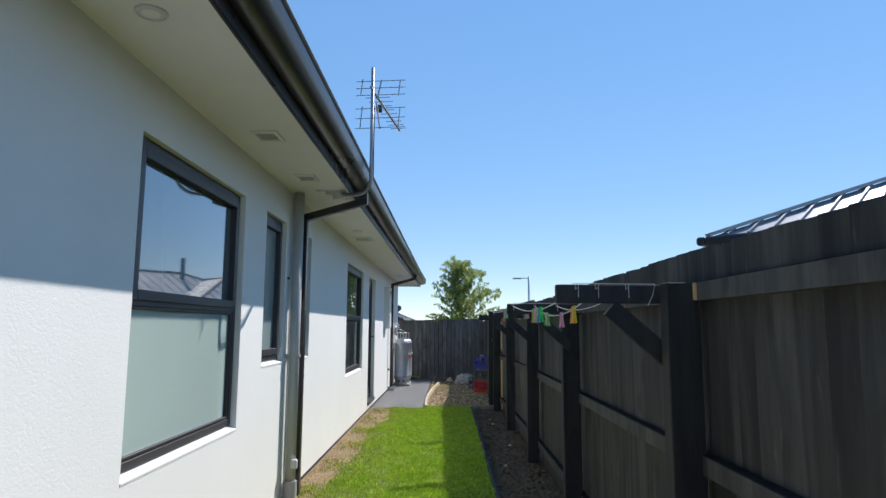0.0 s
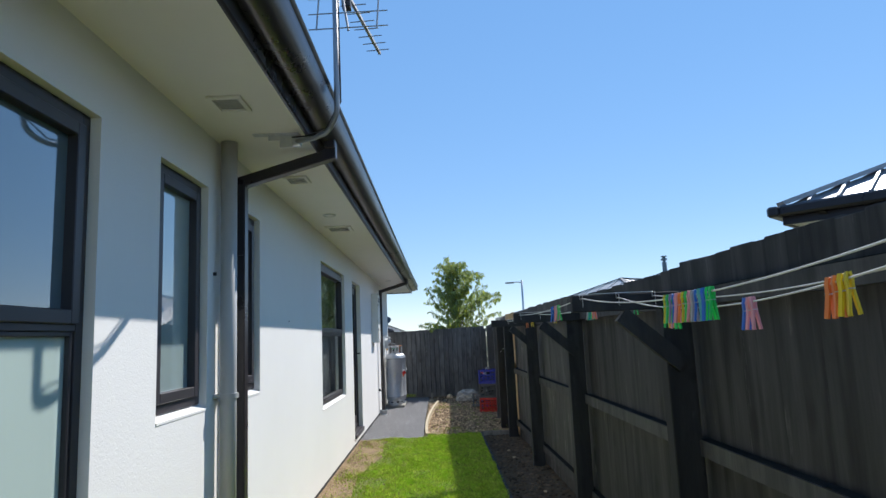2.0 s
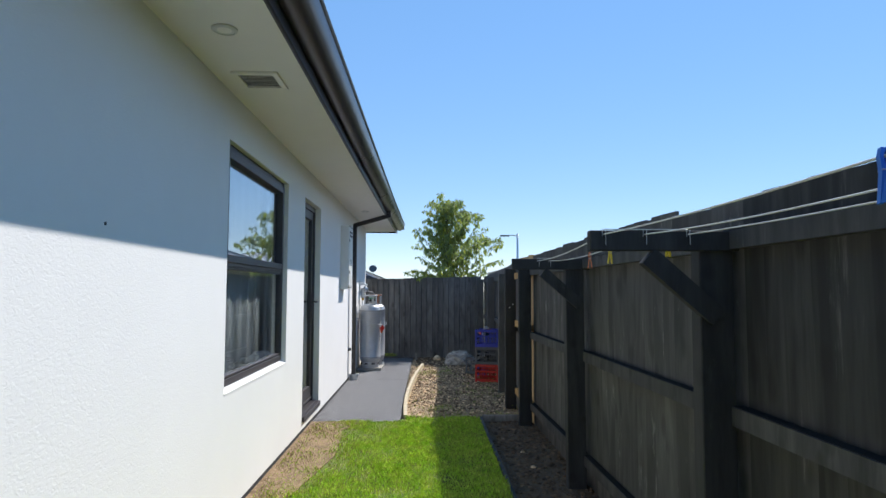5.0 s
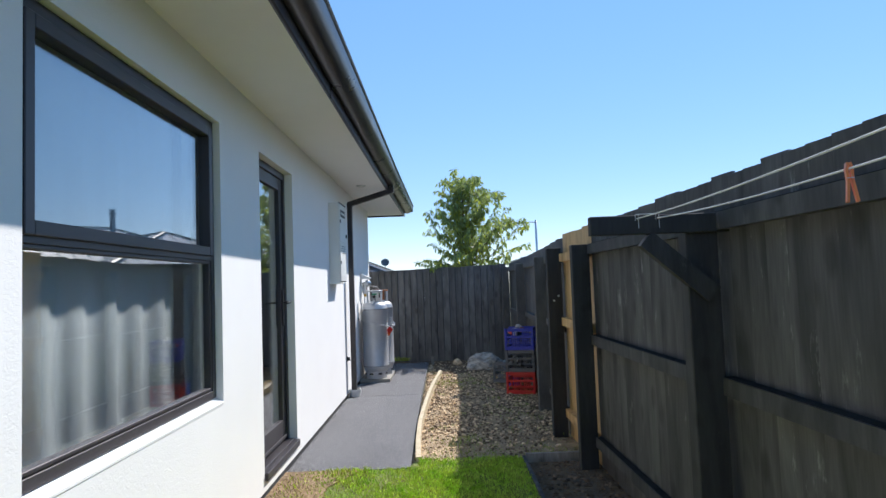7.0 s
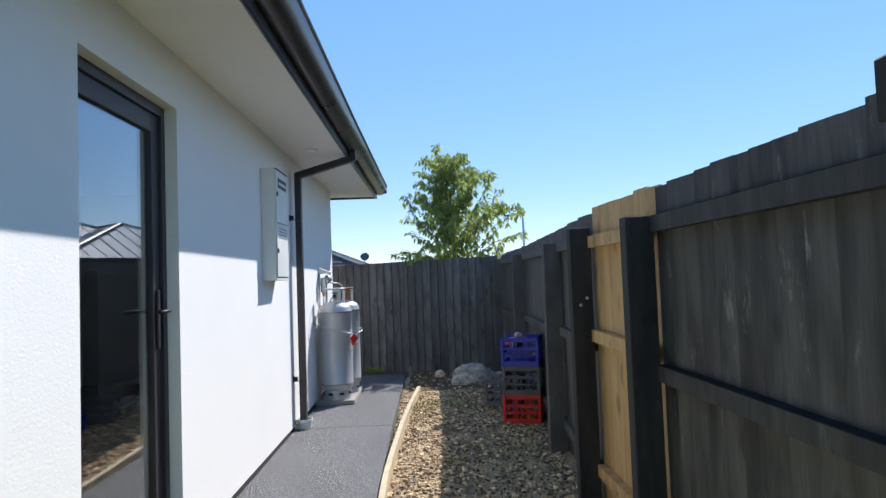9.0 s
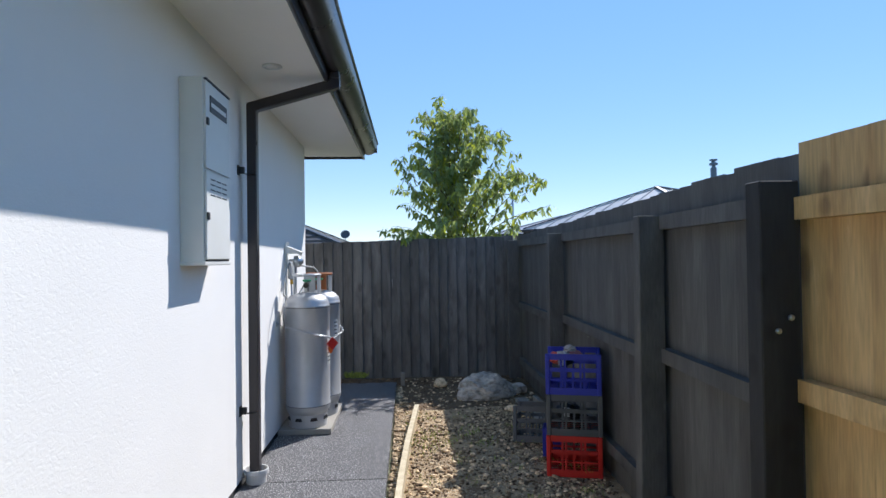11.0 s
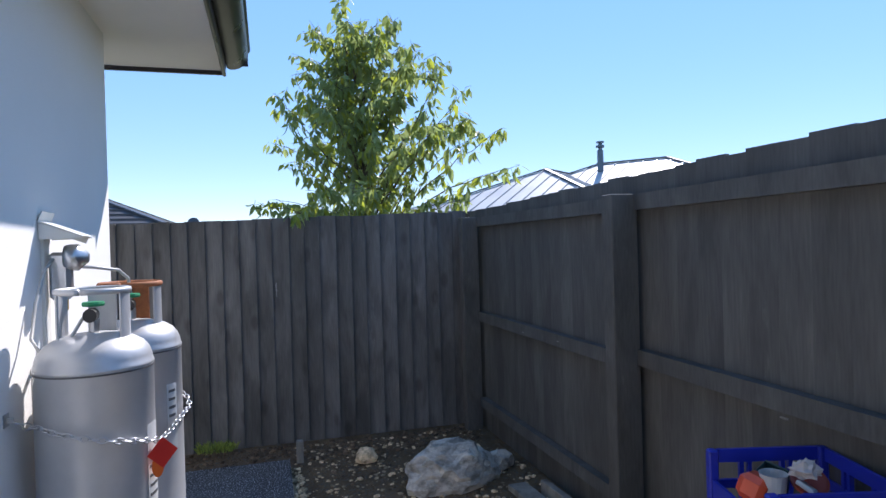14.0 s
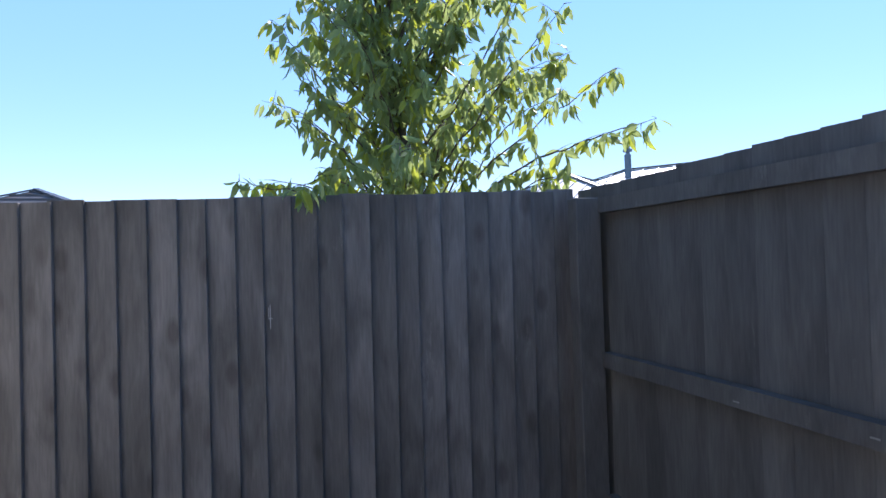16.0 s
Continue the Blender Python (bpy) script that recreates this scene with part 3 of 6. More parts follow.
# Pale folds added inside window 3 to imitate the jamb's reflection.
curtain("reflection_strip", -0.34, 5.12, 5.30, 0.90, 2.30, M_CURTAIN, 2, 0.02, "pale folded strip imitating the jamb's reflection in the narrow clear window")


# ---- fittings on the house ----
def soffit_vent(closed):
    v = thing("soffit_vent", "cream plastic vent with a square grid, set in the soffit" if not closed else "cream plastic louvred vent with dark slots, set in the soffit", "vent", (0, 0, SOFFIT), "vents under the eave")
    part("frame", boxes((-0.125, -0.13, -0.014, 0.125, -0.10, 0), (-0.125, 0.10, -0.014, 0.125, 0.13, 0), (-0.125, -0.10, -0.014, -0.092, 0.10, 0), (0.092, -0.10, -0.014, 0.125, 0.10, 0), bevel=0.003), M_SOFFIT, v)
    part("backing", boxes((-0.092, -0.10, -0.0035, 0.092, 0.10, -0.001)), M_BLACK, v, "dark void behind the grille")
    if closed:
        for i in range(9):
            y = -0.088 + i * 0.022
            part("slat", boxes((-0.092, y - 0.002, -0.0065, 0.092, y - 0.0005, -0.0045)), M_SOFFIT, v)
    else:
        for i in range(7):
            y = -0.084 + i * 0.028
            part("slat", boxes((-0.092, y - 0.0016, -0.0085, 0.092, y + 0.0016, -0.0065)), M_SOFFIT, v)
        for i in range(10):
            x = -0.081 + i * 0.018
            part("bar", boxes((x - 0.0013, -0.10, -0.0083, x + 0.0013, 0.10, -0.0066)), M_SOFFIT, v)
    return v


grid_vent = soffit_vent(False)
grid_vent.location = (0.248, 3.303, SOFFIT)
grid_vent.scale = (0.62, 0.68, 1.0)
for y in (4.318, 5.685):
    copy_thing(grid_vent, pose(0.244, y, SOFFIT)).scale = grid_vent.scale
slot_vent = soffit_vent(True)
slot_vent.location = (0.225, 7.585, SOFFIT)


def round_light(x, y):
    o = thing("soffit_light", "small round flush soffit light with a pale lens", "light", (x, y, SOFFIT), "round lights under the eave")
    part("trim", lathe([(0.045, -0.001), (0.057, -0.001), (0.056, -0.008), (0.047, -0.012), (0.045, -0.008)], 32), M_PVC_WHITE, o, smooth=False)
    part("lens", lathe([(0.044, -0.002), (0.044, -0.007), (0.02, -0.009), (0.004, -0.0095)], 32), M_SOFFIT, o)
    return o


first_light = round_light(0.245, 1.875)
for y in (6.92, 13.28):
    copy_thing(first_light, pose(0.245, y, SOFFIT))


def downpipe(y, cup):
    """Box downpipe: outlet under the gutter, arm back to the wall, drop to the ground."""
    o = thing("downpipe", "dark brown box steel downpipe from gutter to ground", "downpipe", (0, y, 0), "downpipes")
    foot = 0.03 if cup else -0.02
    outer = [(0.609, 2.53), (0.609, 2.418), (0.100, 2.272), (0.100, foot)]
    inner = [(0.549, 2.53), (0.549, 2.464), (0.042, 2.318), (0.042, foot)]
    bm = bmesh.new()
    rings = [[bm.verts.new((x, yy, z)) for (x, z), yy in ((a, -0.034), (a, 0.034), (b, 0.034), (b, -0.034))] for a, b in zip(outer, inner)]
    for p, q in zip(rings, rings[1:]):
        for i in range(4):
            j = (i + 1) % 4
            bm.faces.new((p[i], q[i], q[j], p[j]))
    bm.faces.new(rings[0]); bm.faces.new(rings[-1][::-1])
    bmesh.ops.recalc_face_normals(bm, faces=bm.faces[:])
    bmesh.ops.bevel(bm, geom=bm.edges[:], offset=0.005, segments=2, affect="EDGES", clamp_overlap=True)
    part("pipe", bm, M_FASCIA, o)
    part("outlet", boxes((0.548, -0.05, 2.47, 0.608, 0.05, 2.535), bevel=0.004), M_FASCIA, o, "outlet box under the gutter")
    for z in (1.90, 0.45):
        part("bracket", boxes((0.0, -0.075, z - 0.02, 0.036, -0.046, z + 0.02), (0.036, -0.058, z - 0.022, 0.094, 0.050, z - 0.018), (0.0, -0.095, z - 0.03, 0.006, -0.045, z + 0.03), bevel=0.0015), M_BLACK, o)
    return o


dp = downpipe(5.045, False)
dp2 = downpipe(13.52, True)
cup = thing("drain_socket", "grey plastic drain socket round the foot of the downpipe", "drain", (0.075, 13.52, 0))
part("socket", lathe([(0.060, 0.0), (0.064, 0.055), (0.074, 0.060), (0.074, 0.085), (0.067, 0.085), (0.062, 0.055), (0.055, 0.01)], 24), M_PVC_WHITE, cup, smooth=False)


def vent_stack():
    o = thing("waste_pipe", "pale grey plastic waste pipe clipped to the plaster wall", "pipe", (0.062, 4.865, 0))
    part("pipe", lathe([(0.042, -0.05), (0.042, SOFFIT - 0.005)], 28), M_PIPE_GREY, o, smooth=True)
    part("clip", lathe([(0.044, 1.125), (0.052, 1.125), (0.052, 1.150), (0.044, 1.150)], 28), M_PIPE_GREY, o, "grey pipe clip")
    part("clip_lug", boxes((-0.062, -0.045, 1.128, -0.03, 0.045, 1.147), bevel=0.002), M_PIPE_GREY, o)
    part("socket", lathe([(0.043, 0.16), (0.054, 0.16), (0.056, 0.10), (0.056, -0.05), (0.043, -0.05)], 28), M_PIPE_GREY, o, "wider socket near the ground", smooth=False)
    part("inspection_cap", lathe([(0.026, 0.26), (0.030, 0.27), (0.030, 0.32), (0.024, 0.33)], 18, (0.035, -0.03, 0)), M_PVC_WHITE, o)
    part("wall_plug", lathe([(0.009, 1.75), (0.009, 1.768)], 10, (-0.053, -0.055, 0)), M_BLACK, o, "small dark wall plug")


vent_stack()


def meter_box():
    o = thing("meter_box", "white steel power meter box on the plaster wall", "meter box", (0, 12.675, 1.34))
    d, w, h = 0.105, 0.195, 0.845
    part("body", boxes((0.0, -w, 0, d, w, h), (0.0, -w - 0.006, -0.006, d + 0.006, w + 0.006, 0.012), bevel=0.003), M_BOX, o)
    up = part("door", boxes((d + 0.001, -w + 0.012, 0.435, d + 0.010, w - 0.012, h - 0.012), bevel=0.002), M_BOX, o, "upper steel door with a meter window")
    lo = part("door", boxes((d + 0.001, -w + 0.012, 0.022, d + 0.010, w - 0.012, 0.425), bevel=0.002), M_BOX, o, "lower steel door with vent slots")
    part("meter_window", boxes((d + 0.0104, -0.13, 0.70, d + 0.014, 0.13, 0.775)), M_BLACK, up, "dark meter reading window")
    part("label", boxes((d + 0.0142, -0.12, 0.725, d + 0.0155, 0.11, 0.745)), M_PVC_WHITE, up, "pale strip in the window")
    part("latch", boxes((d + 0.0104, -0.185, 0.63, d + 0.018, -0.155, 0.665), bevel=0.003), M_BLACK, up)
    part("latch", boxes((d + 0.0104, -0.185, 0.20, d + 0.018, -0.155, 0.235), bevel=0.003), M_BLACK, lo)
    for i in range(3):
        for j in range(4):
            y, z = -0.125 + i * 0.090, 0.315 + j * 0.024
            part("vent_slot", boxes((d + 0.0102, y, z, d + 0.0112, y + 0.07, z + 0.006)), M_BLACK, lo)
    part("drip_cap", boxes((d + 0.001, -w + 0.01, h - 0.010, d + 0.014, w - 0.01, h - 0.003)), M_BLACK, o, "dark seal above the door")
    part("bottom_gap", boxes((d + 0.0012, -w + 0.02, 0.013, d + 0.006, w - 0.02, 0.020)), M_BLACK, o, "dark gap under the door")


meter_box()


def aerial():
    o = thing("tv_aerial", "galvanised television aerial on a bent mast beside the gutter", "aerial", (0.70, 4.52, 2.45))
    ox, oy, oz = 0.70, 4.52, 2.45
    part("bracket", boxes((0.22 - ox, 4.745 - oy, SOFFIT - oz - 0.007, 0.46 - ox, 4.785 - oy, SOFFIT - oz - 0.002), (0.36 - ox, 4.76 - oy, SOFFIT - 0.075 - oz, 0.47 - ox, 4.765 - oy, SOFFIT - 0.007 - oz), (0.30 - ox, 4.76 - oy, SOFFIT - 0.035 - oz, 0.36 - ox, 4.765 - oy, SOFFIT - 0.007 - oz), bevel=0.001), M_STEEL, o, "galvanised bracket under the soffit")
    part("clamp", boxes((0.43 - ox, 4.735 - oy, 2.405 - oz, 0.475 - ox, 4.775 - oy, 2.46 - oz), bevel=0.004), M_STEEL, o)
    bm = bmesh.new()
    pts = [(0.44 - ox, 4.755 - oy, -0.02), (0.56 - ox, 4.67 - oy, -0.03)] + [(-0.09 + 0.09 * math.sin(radians(a)), 0.11 - 0.11 * math.sin(radians(a)), 0.07 - 0.10 * math.cos(radians(a))) for a in range(10, 91, 16)] + [(0, 0, 0.18), (0, 0, 0.975)]
    tube(bm, pts, 0.0135, 12)
    part("mast", bm, M_AERIAL, o, smooth=True)
    bm = bmesh.new()
    tube(bm, [(0.43 - ox, 4.74 - oy, 0.0), (0.52 - ox, 4.69 - oy, -0.012), (-0.07, 0.08, -0.005), (0.017, 0.01, 0.10), (0.018, -0.008, 0.4), (0.018, -0.008, 0.66)], 0.004, 6)
    part("cable", bm, M_BLACK, o, "black aerial cable along the mast", smooth=True)
    bm = bmesh.new()
    tube(bm, [(-0.01, -0.04, 0.800), (0.155, 0.78, 0.715)], 0, square=(0.008, 0.008))
    part("boom", bm, M_AERIAL, o)
    part("junction_box", boxes((0.015, 0.12, 0.665, 0.06, 0.18, 0.715), bevel=0.004), M_BLACK, o)
    for z0, z1 in ((0.755, 0.87), (0.485, 0.645)):
        for k in range(3):
            bm = bmesh.new()
            z = z0 + (z1 - z0) * k / 2
            tube(bm, [(-0.13, -0.02, z - 0.02), (0.26, 0.02, z + 0.012)], 0.0030, 6)
            part("reflector_rod", bm, M_AERIAL, o)
        for x in (-0.085, 0.215):
            bm = bmesh.new()
            tube(bm, [(x - 0.01, 0.0, z0 - 0.012), (x + 0.005, 0.0, z1 + 0.008)], 0.0042, 6)
            part("reflector_strut", bm, M_AERIAL, o)
    bm = bmesh.new()
    tube(bm, [(0.035, 0.02, 0.72), (0.065, 0.03, 0.885)], 0.006, 6)
    part("reflector_arm", bm, M_AERIAL, o)
    bm = bmesh.new()
    tube(bm, [(0.03, 0.02, 0.70), (0.06, 0.03, 0.48)], 0.006, 6)
    part("reflector_arm", bm, M_AERIAL, o)
    for k in range(9):
        bm = bmesh.new()
        y = 0.14 + k * 0.075
        xc, zc = -0.002 + 0.20 * y, 0.796 - 0.104 * y
        h = 0.10 if k < 2 else 0.07
        tube(bm, [(xc - h, y, zc - 0.004), (xc + h, y, zc + 0.004)], 0.0028, 6)
        part("director", bm, M_AERIAL, o)



aerial()


# ---- gas bottles ----
M_SEAM = plain("weld_seam_grey", (0.10, 0.10, 0.10), 0.5)


def gas_bottle(collar_mat, label):
    o = thing("gas_bottle", label, "gas bottle", group="gas bottles on the path")
    body = [(0.02, 0.075), (0.12, 0.08), (0.165, 0.10), (0.183, 0.14), (0.184, 0.155), (0.1865, 0.158), (0.1865, 0.163), (0.184, 0.166), (0.184, 0.908), (0.1865, 0.911), (0.1865, 0.917), (0.183, 0.921), (0.180, 0.940), (0.172, 0.960), (0.155, 0.980), (0.125, 0.998), (0.08, 1.012), (0.03, 1.018)]
    part("body", lathe(body, 48), M_GAS, o, smooth=True)
    for z in (0.162, 0.904):
        part("weld_seam", lathe([(0.1845, z - 0.0025), (0.1868, z - 0.0025), (0.1868, z + 0.0025), (0.1845, z + 0.0025)], 48), M_SEAM, o, "dark weld seam")
    bm = lathe([(0.150, 0.0), (0.156, 0.0), (0.158, 0.10), (0.150, 0.10)], 40)
    foot = part("foot_ring", bm, M_GAS, o, smooth=False)
    for a in (205, 250, 295, 340):
        bm = bmesh.new()
        c, s = math.cos(radians(a)), math.sin(radians(a))
        t = Vector((-s, c, 0)) * 0.032
        p = Vector((c, s, 0)) * 0.1575
        q = Vector((c, s, 0)) * 0.162
        zs = (0.052, 0.076)
        v = [bm.verts.new(b + t * k + Vector((0, 0, z))) for b in (p, q) for k, z in ((-1, zs[0]), (1, zs[0]), (0.7, zs[1]), (-0.7, zs[1]))]
        bm.faces.new(v[4:8]); bm.faces.new(v[3::-1])
        for i in range(4):
            bm.faces.new((v[i], v[(i + 1) % 4], v[4 + (i + 1) % 4], v[4 + i]))
        part("foot_slot", bm, M_BLACK, o, "dark slot in the foot ring")
    for n_leg, (a0, a1) in enumerate(((-32, 30), (150, 212), (62, 112))):
        bm = bmesh.new()
        rows = []
        for i in range(9):
            a = radians(a0 + (a1 - a0) * i / 8)
            rows.append([bm.verts.new((r * math.cos(a), r * math.sin(a), z)) for r, z in ((0.108, 0.985), (0.114, 0.985), (0.114, 1.145), (0.108, 1.145))])
        for x, y in zip(rows, rows[1:]):
            for j in range(4):
                bm.faces.new((x[j], y[j], y[(j + 1) % 4], x[(j + 1) % 4]))
        bm.faces.new(rows[0]); bm.faces.new(rows[-1][::-1])
        bmesh.ops.recalc_face_normals(bm, faces=bm.faces[:])
        part("collar_leg", bm, collar_mat if n_leg == 2 else M_GAS, o)
    ring = bmesh.new()
    tube(ring, arc((0, 0, 1.150), 0.112, -95, 262, 36, "xy"), 0.010, 8)
    part("collar_ring", ring, collar_mat, o, smooth=True)
    part("valve", lathe([(0.018, 1.0), (0.018, 1.06), (0.013, 1.065), (0.013, 1.09), (0.006, 1.09), (0.006, 1.10)], 14), M_STEEL, o, "brass coloured valve stem")
    part("hand_wheel", lathe([(0.006, 1.098), (0.034, 1.100), (0.037, 1.107), (0.034, 1.114), (0.006, 1.112)], 14), plain("green_plastic", (0.02, 0.28, 0.12)), o, "green plastic hand wheel")
    bm = bmesh.new()
    tube(bm, [(0.0, -0.014, 1.075), (0.0, -0.055, 1.073)], 0.022, 12)
    part("pigtail_nut", bm, M_BLACK, o)
    return o


M_LABEL = plain("paper_label", (0.55, 0.56, 0.55), 0.6)


def bottle_label(parent, a0, a1, z0, z1, mat, name, label, r=0.1858):
    bm = bmesh.new()
    rows = []
    for i in range(7):
        a = radians(a0 + (a1 - a0) * i / 6)
        rows.append([bm.verts.new((rr * math.cos(a), rr * math.sin(a), z)) for rr, z in ((r, z0), (r + 0.0008, z0), (r + 0.0008, z1), (r, z1))])
    for x, y in zip(rows, rows[1:]):
        for j in range(4):
            bm.faces.new((x[j], y[j], y[(j + 1) % 4], x[(j + 1) % 4]))
    bm.faces.new(rows[0]); bm.faces.new(rows[-1][::-1])
    bmesh.ops.recalc_face_normals(bm, faces=bm.faces[:])
    return part(name, bm, mat, parent, label)


paver = tagged(mesh_object("paver", boxes((0.002, 14.50, 0.001, 0.41, 15.36, 0.045), bevel=0.004), plain("pale_paver", (0.34, 0.32, 0.28), 0.85)), "pale concrete paver under the gas bottles", "paver")
near_bottle = gas_bottle(M_GAS, "tall silver gas bottle standing on the paver, pale collar")
near_bottle.location = (0.212, 14.66, 0.046)
near_bottle.scale = (0.95, 0.95, 1.03)
bottle_label(near_bottle, -24, 0, 0.46, 0.72, M_LABEL, "label", "white paper label with small print")
far_bottle = gas_bottle(M_RUST, "tall silver gas bottle with a rusty brown collar, by the wall")
far_bottle.location = (0.257, 15.02, 0.046)
far_bottle.scale = (0.95, 0.95, 1.03)
bottle_label(far_bottle, -41, -24, 0.54, 0.78, M_LABEL, "label", "white paper label with small print")
for z in (0.66, 0.69, 0.72, 0.75):
    bottle_label(far_bottle, -38, -27, z, z + 0.010, M_GREYC, "print_line", "grey line of print", 0.1868)
for z in (0.49, 0.52, 0.55, 0.58, 0.61):
    bottle_label(near_bottle, -21, -3, z, z + 0.009, M_GREYC, "print_line", "grey line of print", 0.1868)


def chain():
    """Links from the wall eye round the front of both bottles."""
    o = thing("chain", "galvanised safety chain looped round both gas bottles", "chain", (0, 14.60, 0.78))
    path = [(0.01, 14.52, 0.86), (0.05, 14.545, 0.83)]
    for a in range(235, 361, 9):
        path.append((0.212 + 0.198 * math.cos(radians(a)), 14.66 + 0.198 * math.sin(radians(a)), 0.83 - 0.0009 * (a - 235)))
    for i in range(1, 6):
        path.append((0.410 + 0.045 * i / 5, 14.66 + 0.36 * i / 5, 0.717 + 0.004 * i))
    for a in range(0, 60, 12):
        path.append((0.257 + 0.198 * math.cos(radians(a)), 15.02 + 0.198 * math.sin(radians(a)), 0.735 + 0.001 * a))
    pts = [Vector(p) for p in path]
    dense = []
    for a, b in zip(pts, pts[1:]):
        n = max(1, round((b - a).length / 0.004))
        dense += [a.lerp(b, i / n) for i in range(n)]
    step = 0.024
    d, last, count = 0.0, dense[0], 0
    centres = []
    for p, q in zip(dense, dense[1:]):
        d += (q - p).length
        if d >= step:
            centres.append((q.copy(), (q - p).normalized()))
            d = 0.0
    link = bmesh.new()
    loop = [(0.016 * math.cos(radians(a)) * 1.0, 0.009 * math.sin(radians(a)), 0) for a in range(0, 361, 30)]
    tube(link, loop, 0.0026, 5)
    first = part("link", link, M_STEEL, o, smooth=True)
    for i, (c, t) in enumerate(centres):
        ob = first if i == 0 else new("link", first.data)
        ob.parent = o
        q = t.to_track_quat("X", "Z")
        ob.matrix_basis = Matrix.Translation(c - Vector((0, 14.60, 0.78))) @ q.to_matrix().to_4x4() @ pose(0, 0, 0, 90 if i % 2 else 0, 0, 0)
    part("wall_eye", boxes((0.0, -0.10, 0.06, 0.004, -0.06, 0.10), (0.004, -0.084, 0.072, 0.022, -0.076, 0.088), bevel=0.001), M_STEEL, o)
    return o


chain()
tag = thing("gas_tag", "small red diamond and orange flame tag hanging from the chain", "tag", (0.408, 14.60, 0.69))
tag.scale = (1.4, 1.4, 1.4)
M_TAGR, M_TAGO = plain("red_tag", (0.62, 0.03, 0.02)), plain("orange_tag", (0.75, 0.14, 0.02))
bm = bmesh.new()
box(bm, -0.026, -0.001, -0.026, 0.026, 0.001, 0.026)
bmesh.ops.rotate(bm, verts=bm.verts[:], cent=(0, 0, 0), matrix=Matrix.Rotation(radians(45), 3, "Y"))
o = part("diamond", bm, M_TAGR, tag)
o.rotation_euler = (0, 0, radians(35)); o.location = (0.006, 0, 0.0)
bm = lathe([(0.017, -0.001), (0.017, 0.001)], 18)
bmesh.ops.rotate(bm, verts=bm.verts[:], cent=(0, 0, 0), matrix=Matrix.Rotation(radians(90), 3, "X"))
bmesh.ops.scale(bm, verts=bm.verts[:], vec=(0.85, 1, 1.6))
o = part("flame_disc", bm, M_TAGO, tag)
o.rotation_euler = (0, 0, radians(35)); o.location = (-0.004, -0.006, -0.028)


def regulator():
    o = thing("gas_regulator", "grey gas regulator and pipes under a small rain hood", "regulator", (0, 14.90, 1.17))
    part("backing_board", boxes((0.0, -0.03, -0.35, 0.012, 0.03, 0.27), bevel=0.002), M_BOX, o, "narrow pale backing board")
    hood = boxes((0.002, -0.055, 0.30, 0.15, 0.085, 0.304), (0.0, -0.055, 0.30, 0.004, 0.085, 0.34), (0.002, 0.081, 0.27, 0.14, 0.085, 0.30), bevel=0.001)
    bmesh.ops.rotate(hood, verts=hood.verts[:], cent=(0, 0, 0.30), matrix=Matrix.Rotation(radians(22), 3, "Y"))
    part("rain_hood", hood, M_BOX, o, "small white rain hood")
    for y in (-0.055, 0.083):
        cheek = bmesh.new()
        v = [cheek.verts.new((x, yy, z)) for yy in (y, y + 0.003) for x, z in ((0.004, 0.296), (0.004, 0.235), (0.140, 0.240))]
        for f in ((0, 1, 2), (5, 4, 3), (0, 3, 4, 1), (1, 4, 5, 2), (2, 5, 3, 0)):
            cheek.faces.new([v[i] for i in f])
        part("hood_cheek", cheek, M_BOX, o, "white triangular side of the rain hood")
    part("body", boxes((0.022, -0.03, 0.02, 0.09, 0.03, 0.19), bevel=0.012), M_STEEL, o)
    bm = lathe([(0.02, -0.03), (0.045, -0.028), (0.048, -0.012), (0.048, 0.012), (0.040, 0.02), (0.018, 0.045)], 20)
    bmesh.ops.rotate(bm, verts=bm.verts[:], cent=(0, 0, 0), matrix=Matrix.Rotation(radians(90), 3, "Y"))
    bmesh.ops.translate(bm, verts=bm.verts[:], vec=(0.10, 0.0, 0.17))
    part("diaphragm", bm, M_STEEL, o, smooth=True)
    for y, end in ((-0.02, (0.205, -0.18, -0.08)), (0.03, (0.235, 0.26, -0.08))):
        bm = bmesh.new()
        if y < 0:
            tube(bm, [(0.04, y, 0.17), (0.03, y - 0.07, 0.13), (0.024, y - 0.15, 0.02), (0.030, y - 0.22, -0.09), (0.075, y - 0.275, -0.135), (0.14, y - 0.275, -0.115), (0.185, y - 0.25, -0.03), (0.204, y - 0.225, 0.0)], 0.0058, 8)
        else:
            tube(bm, [(0.06, y, 0.14), (0.14, y + 0.07, 0.13), (0.21, y + 0.13, 0.115), (0.235, y + 0.17, 0.08), (0.24, y + 0.2, 0.0), end], 0.0065, 8)
        part("pigtail", bm, M_PIPE_GREY, o, smooth=True)
    bm = bmesh.new()
    tube(bm, [(0.045, 0.01, 0.03), (0.045, 0.01, -0.33), (0.02, 0.02, -0.36)], 0.009, 10)
    part("supply_pipe", bm, M_STEEL, o, smooth=True)
    part("tap", boxes((0.035, -0.004, -0.02, 0.075, 0.010, 0.03), bevel=0.003), plain("yellow_tap", (0.62, 0.36, 0.03)), o, "yellow isolating tap")


regulator()

tagged(mesh_object("wall_plug", boxes((-0.001, 6.438, 1.552, 0.003, 6.450, 1.564), bevel=0.001), M_BLACK), "tiny dark plug set in the white plaster wall", "wall plug")


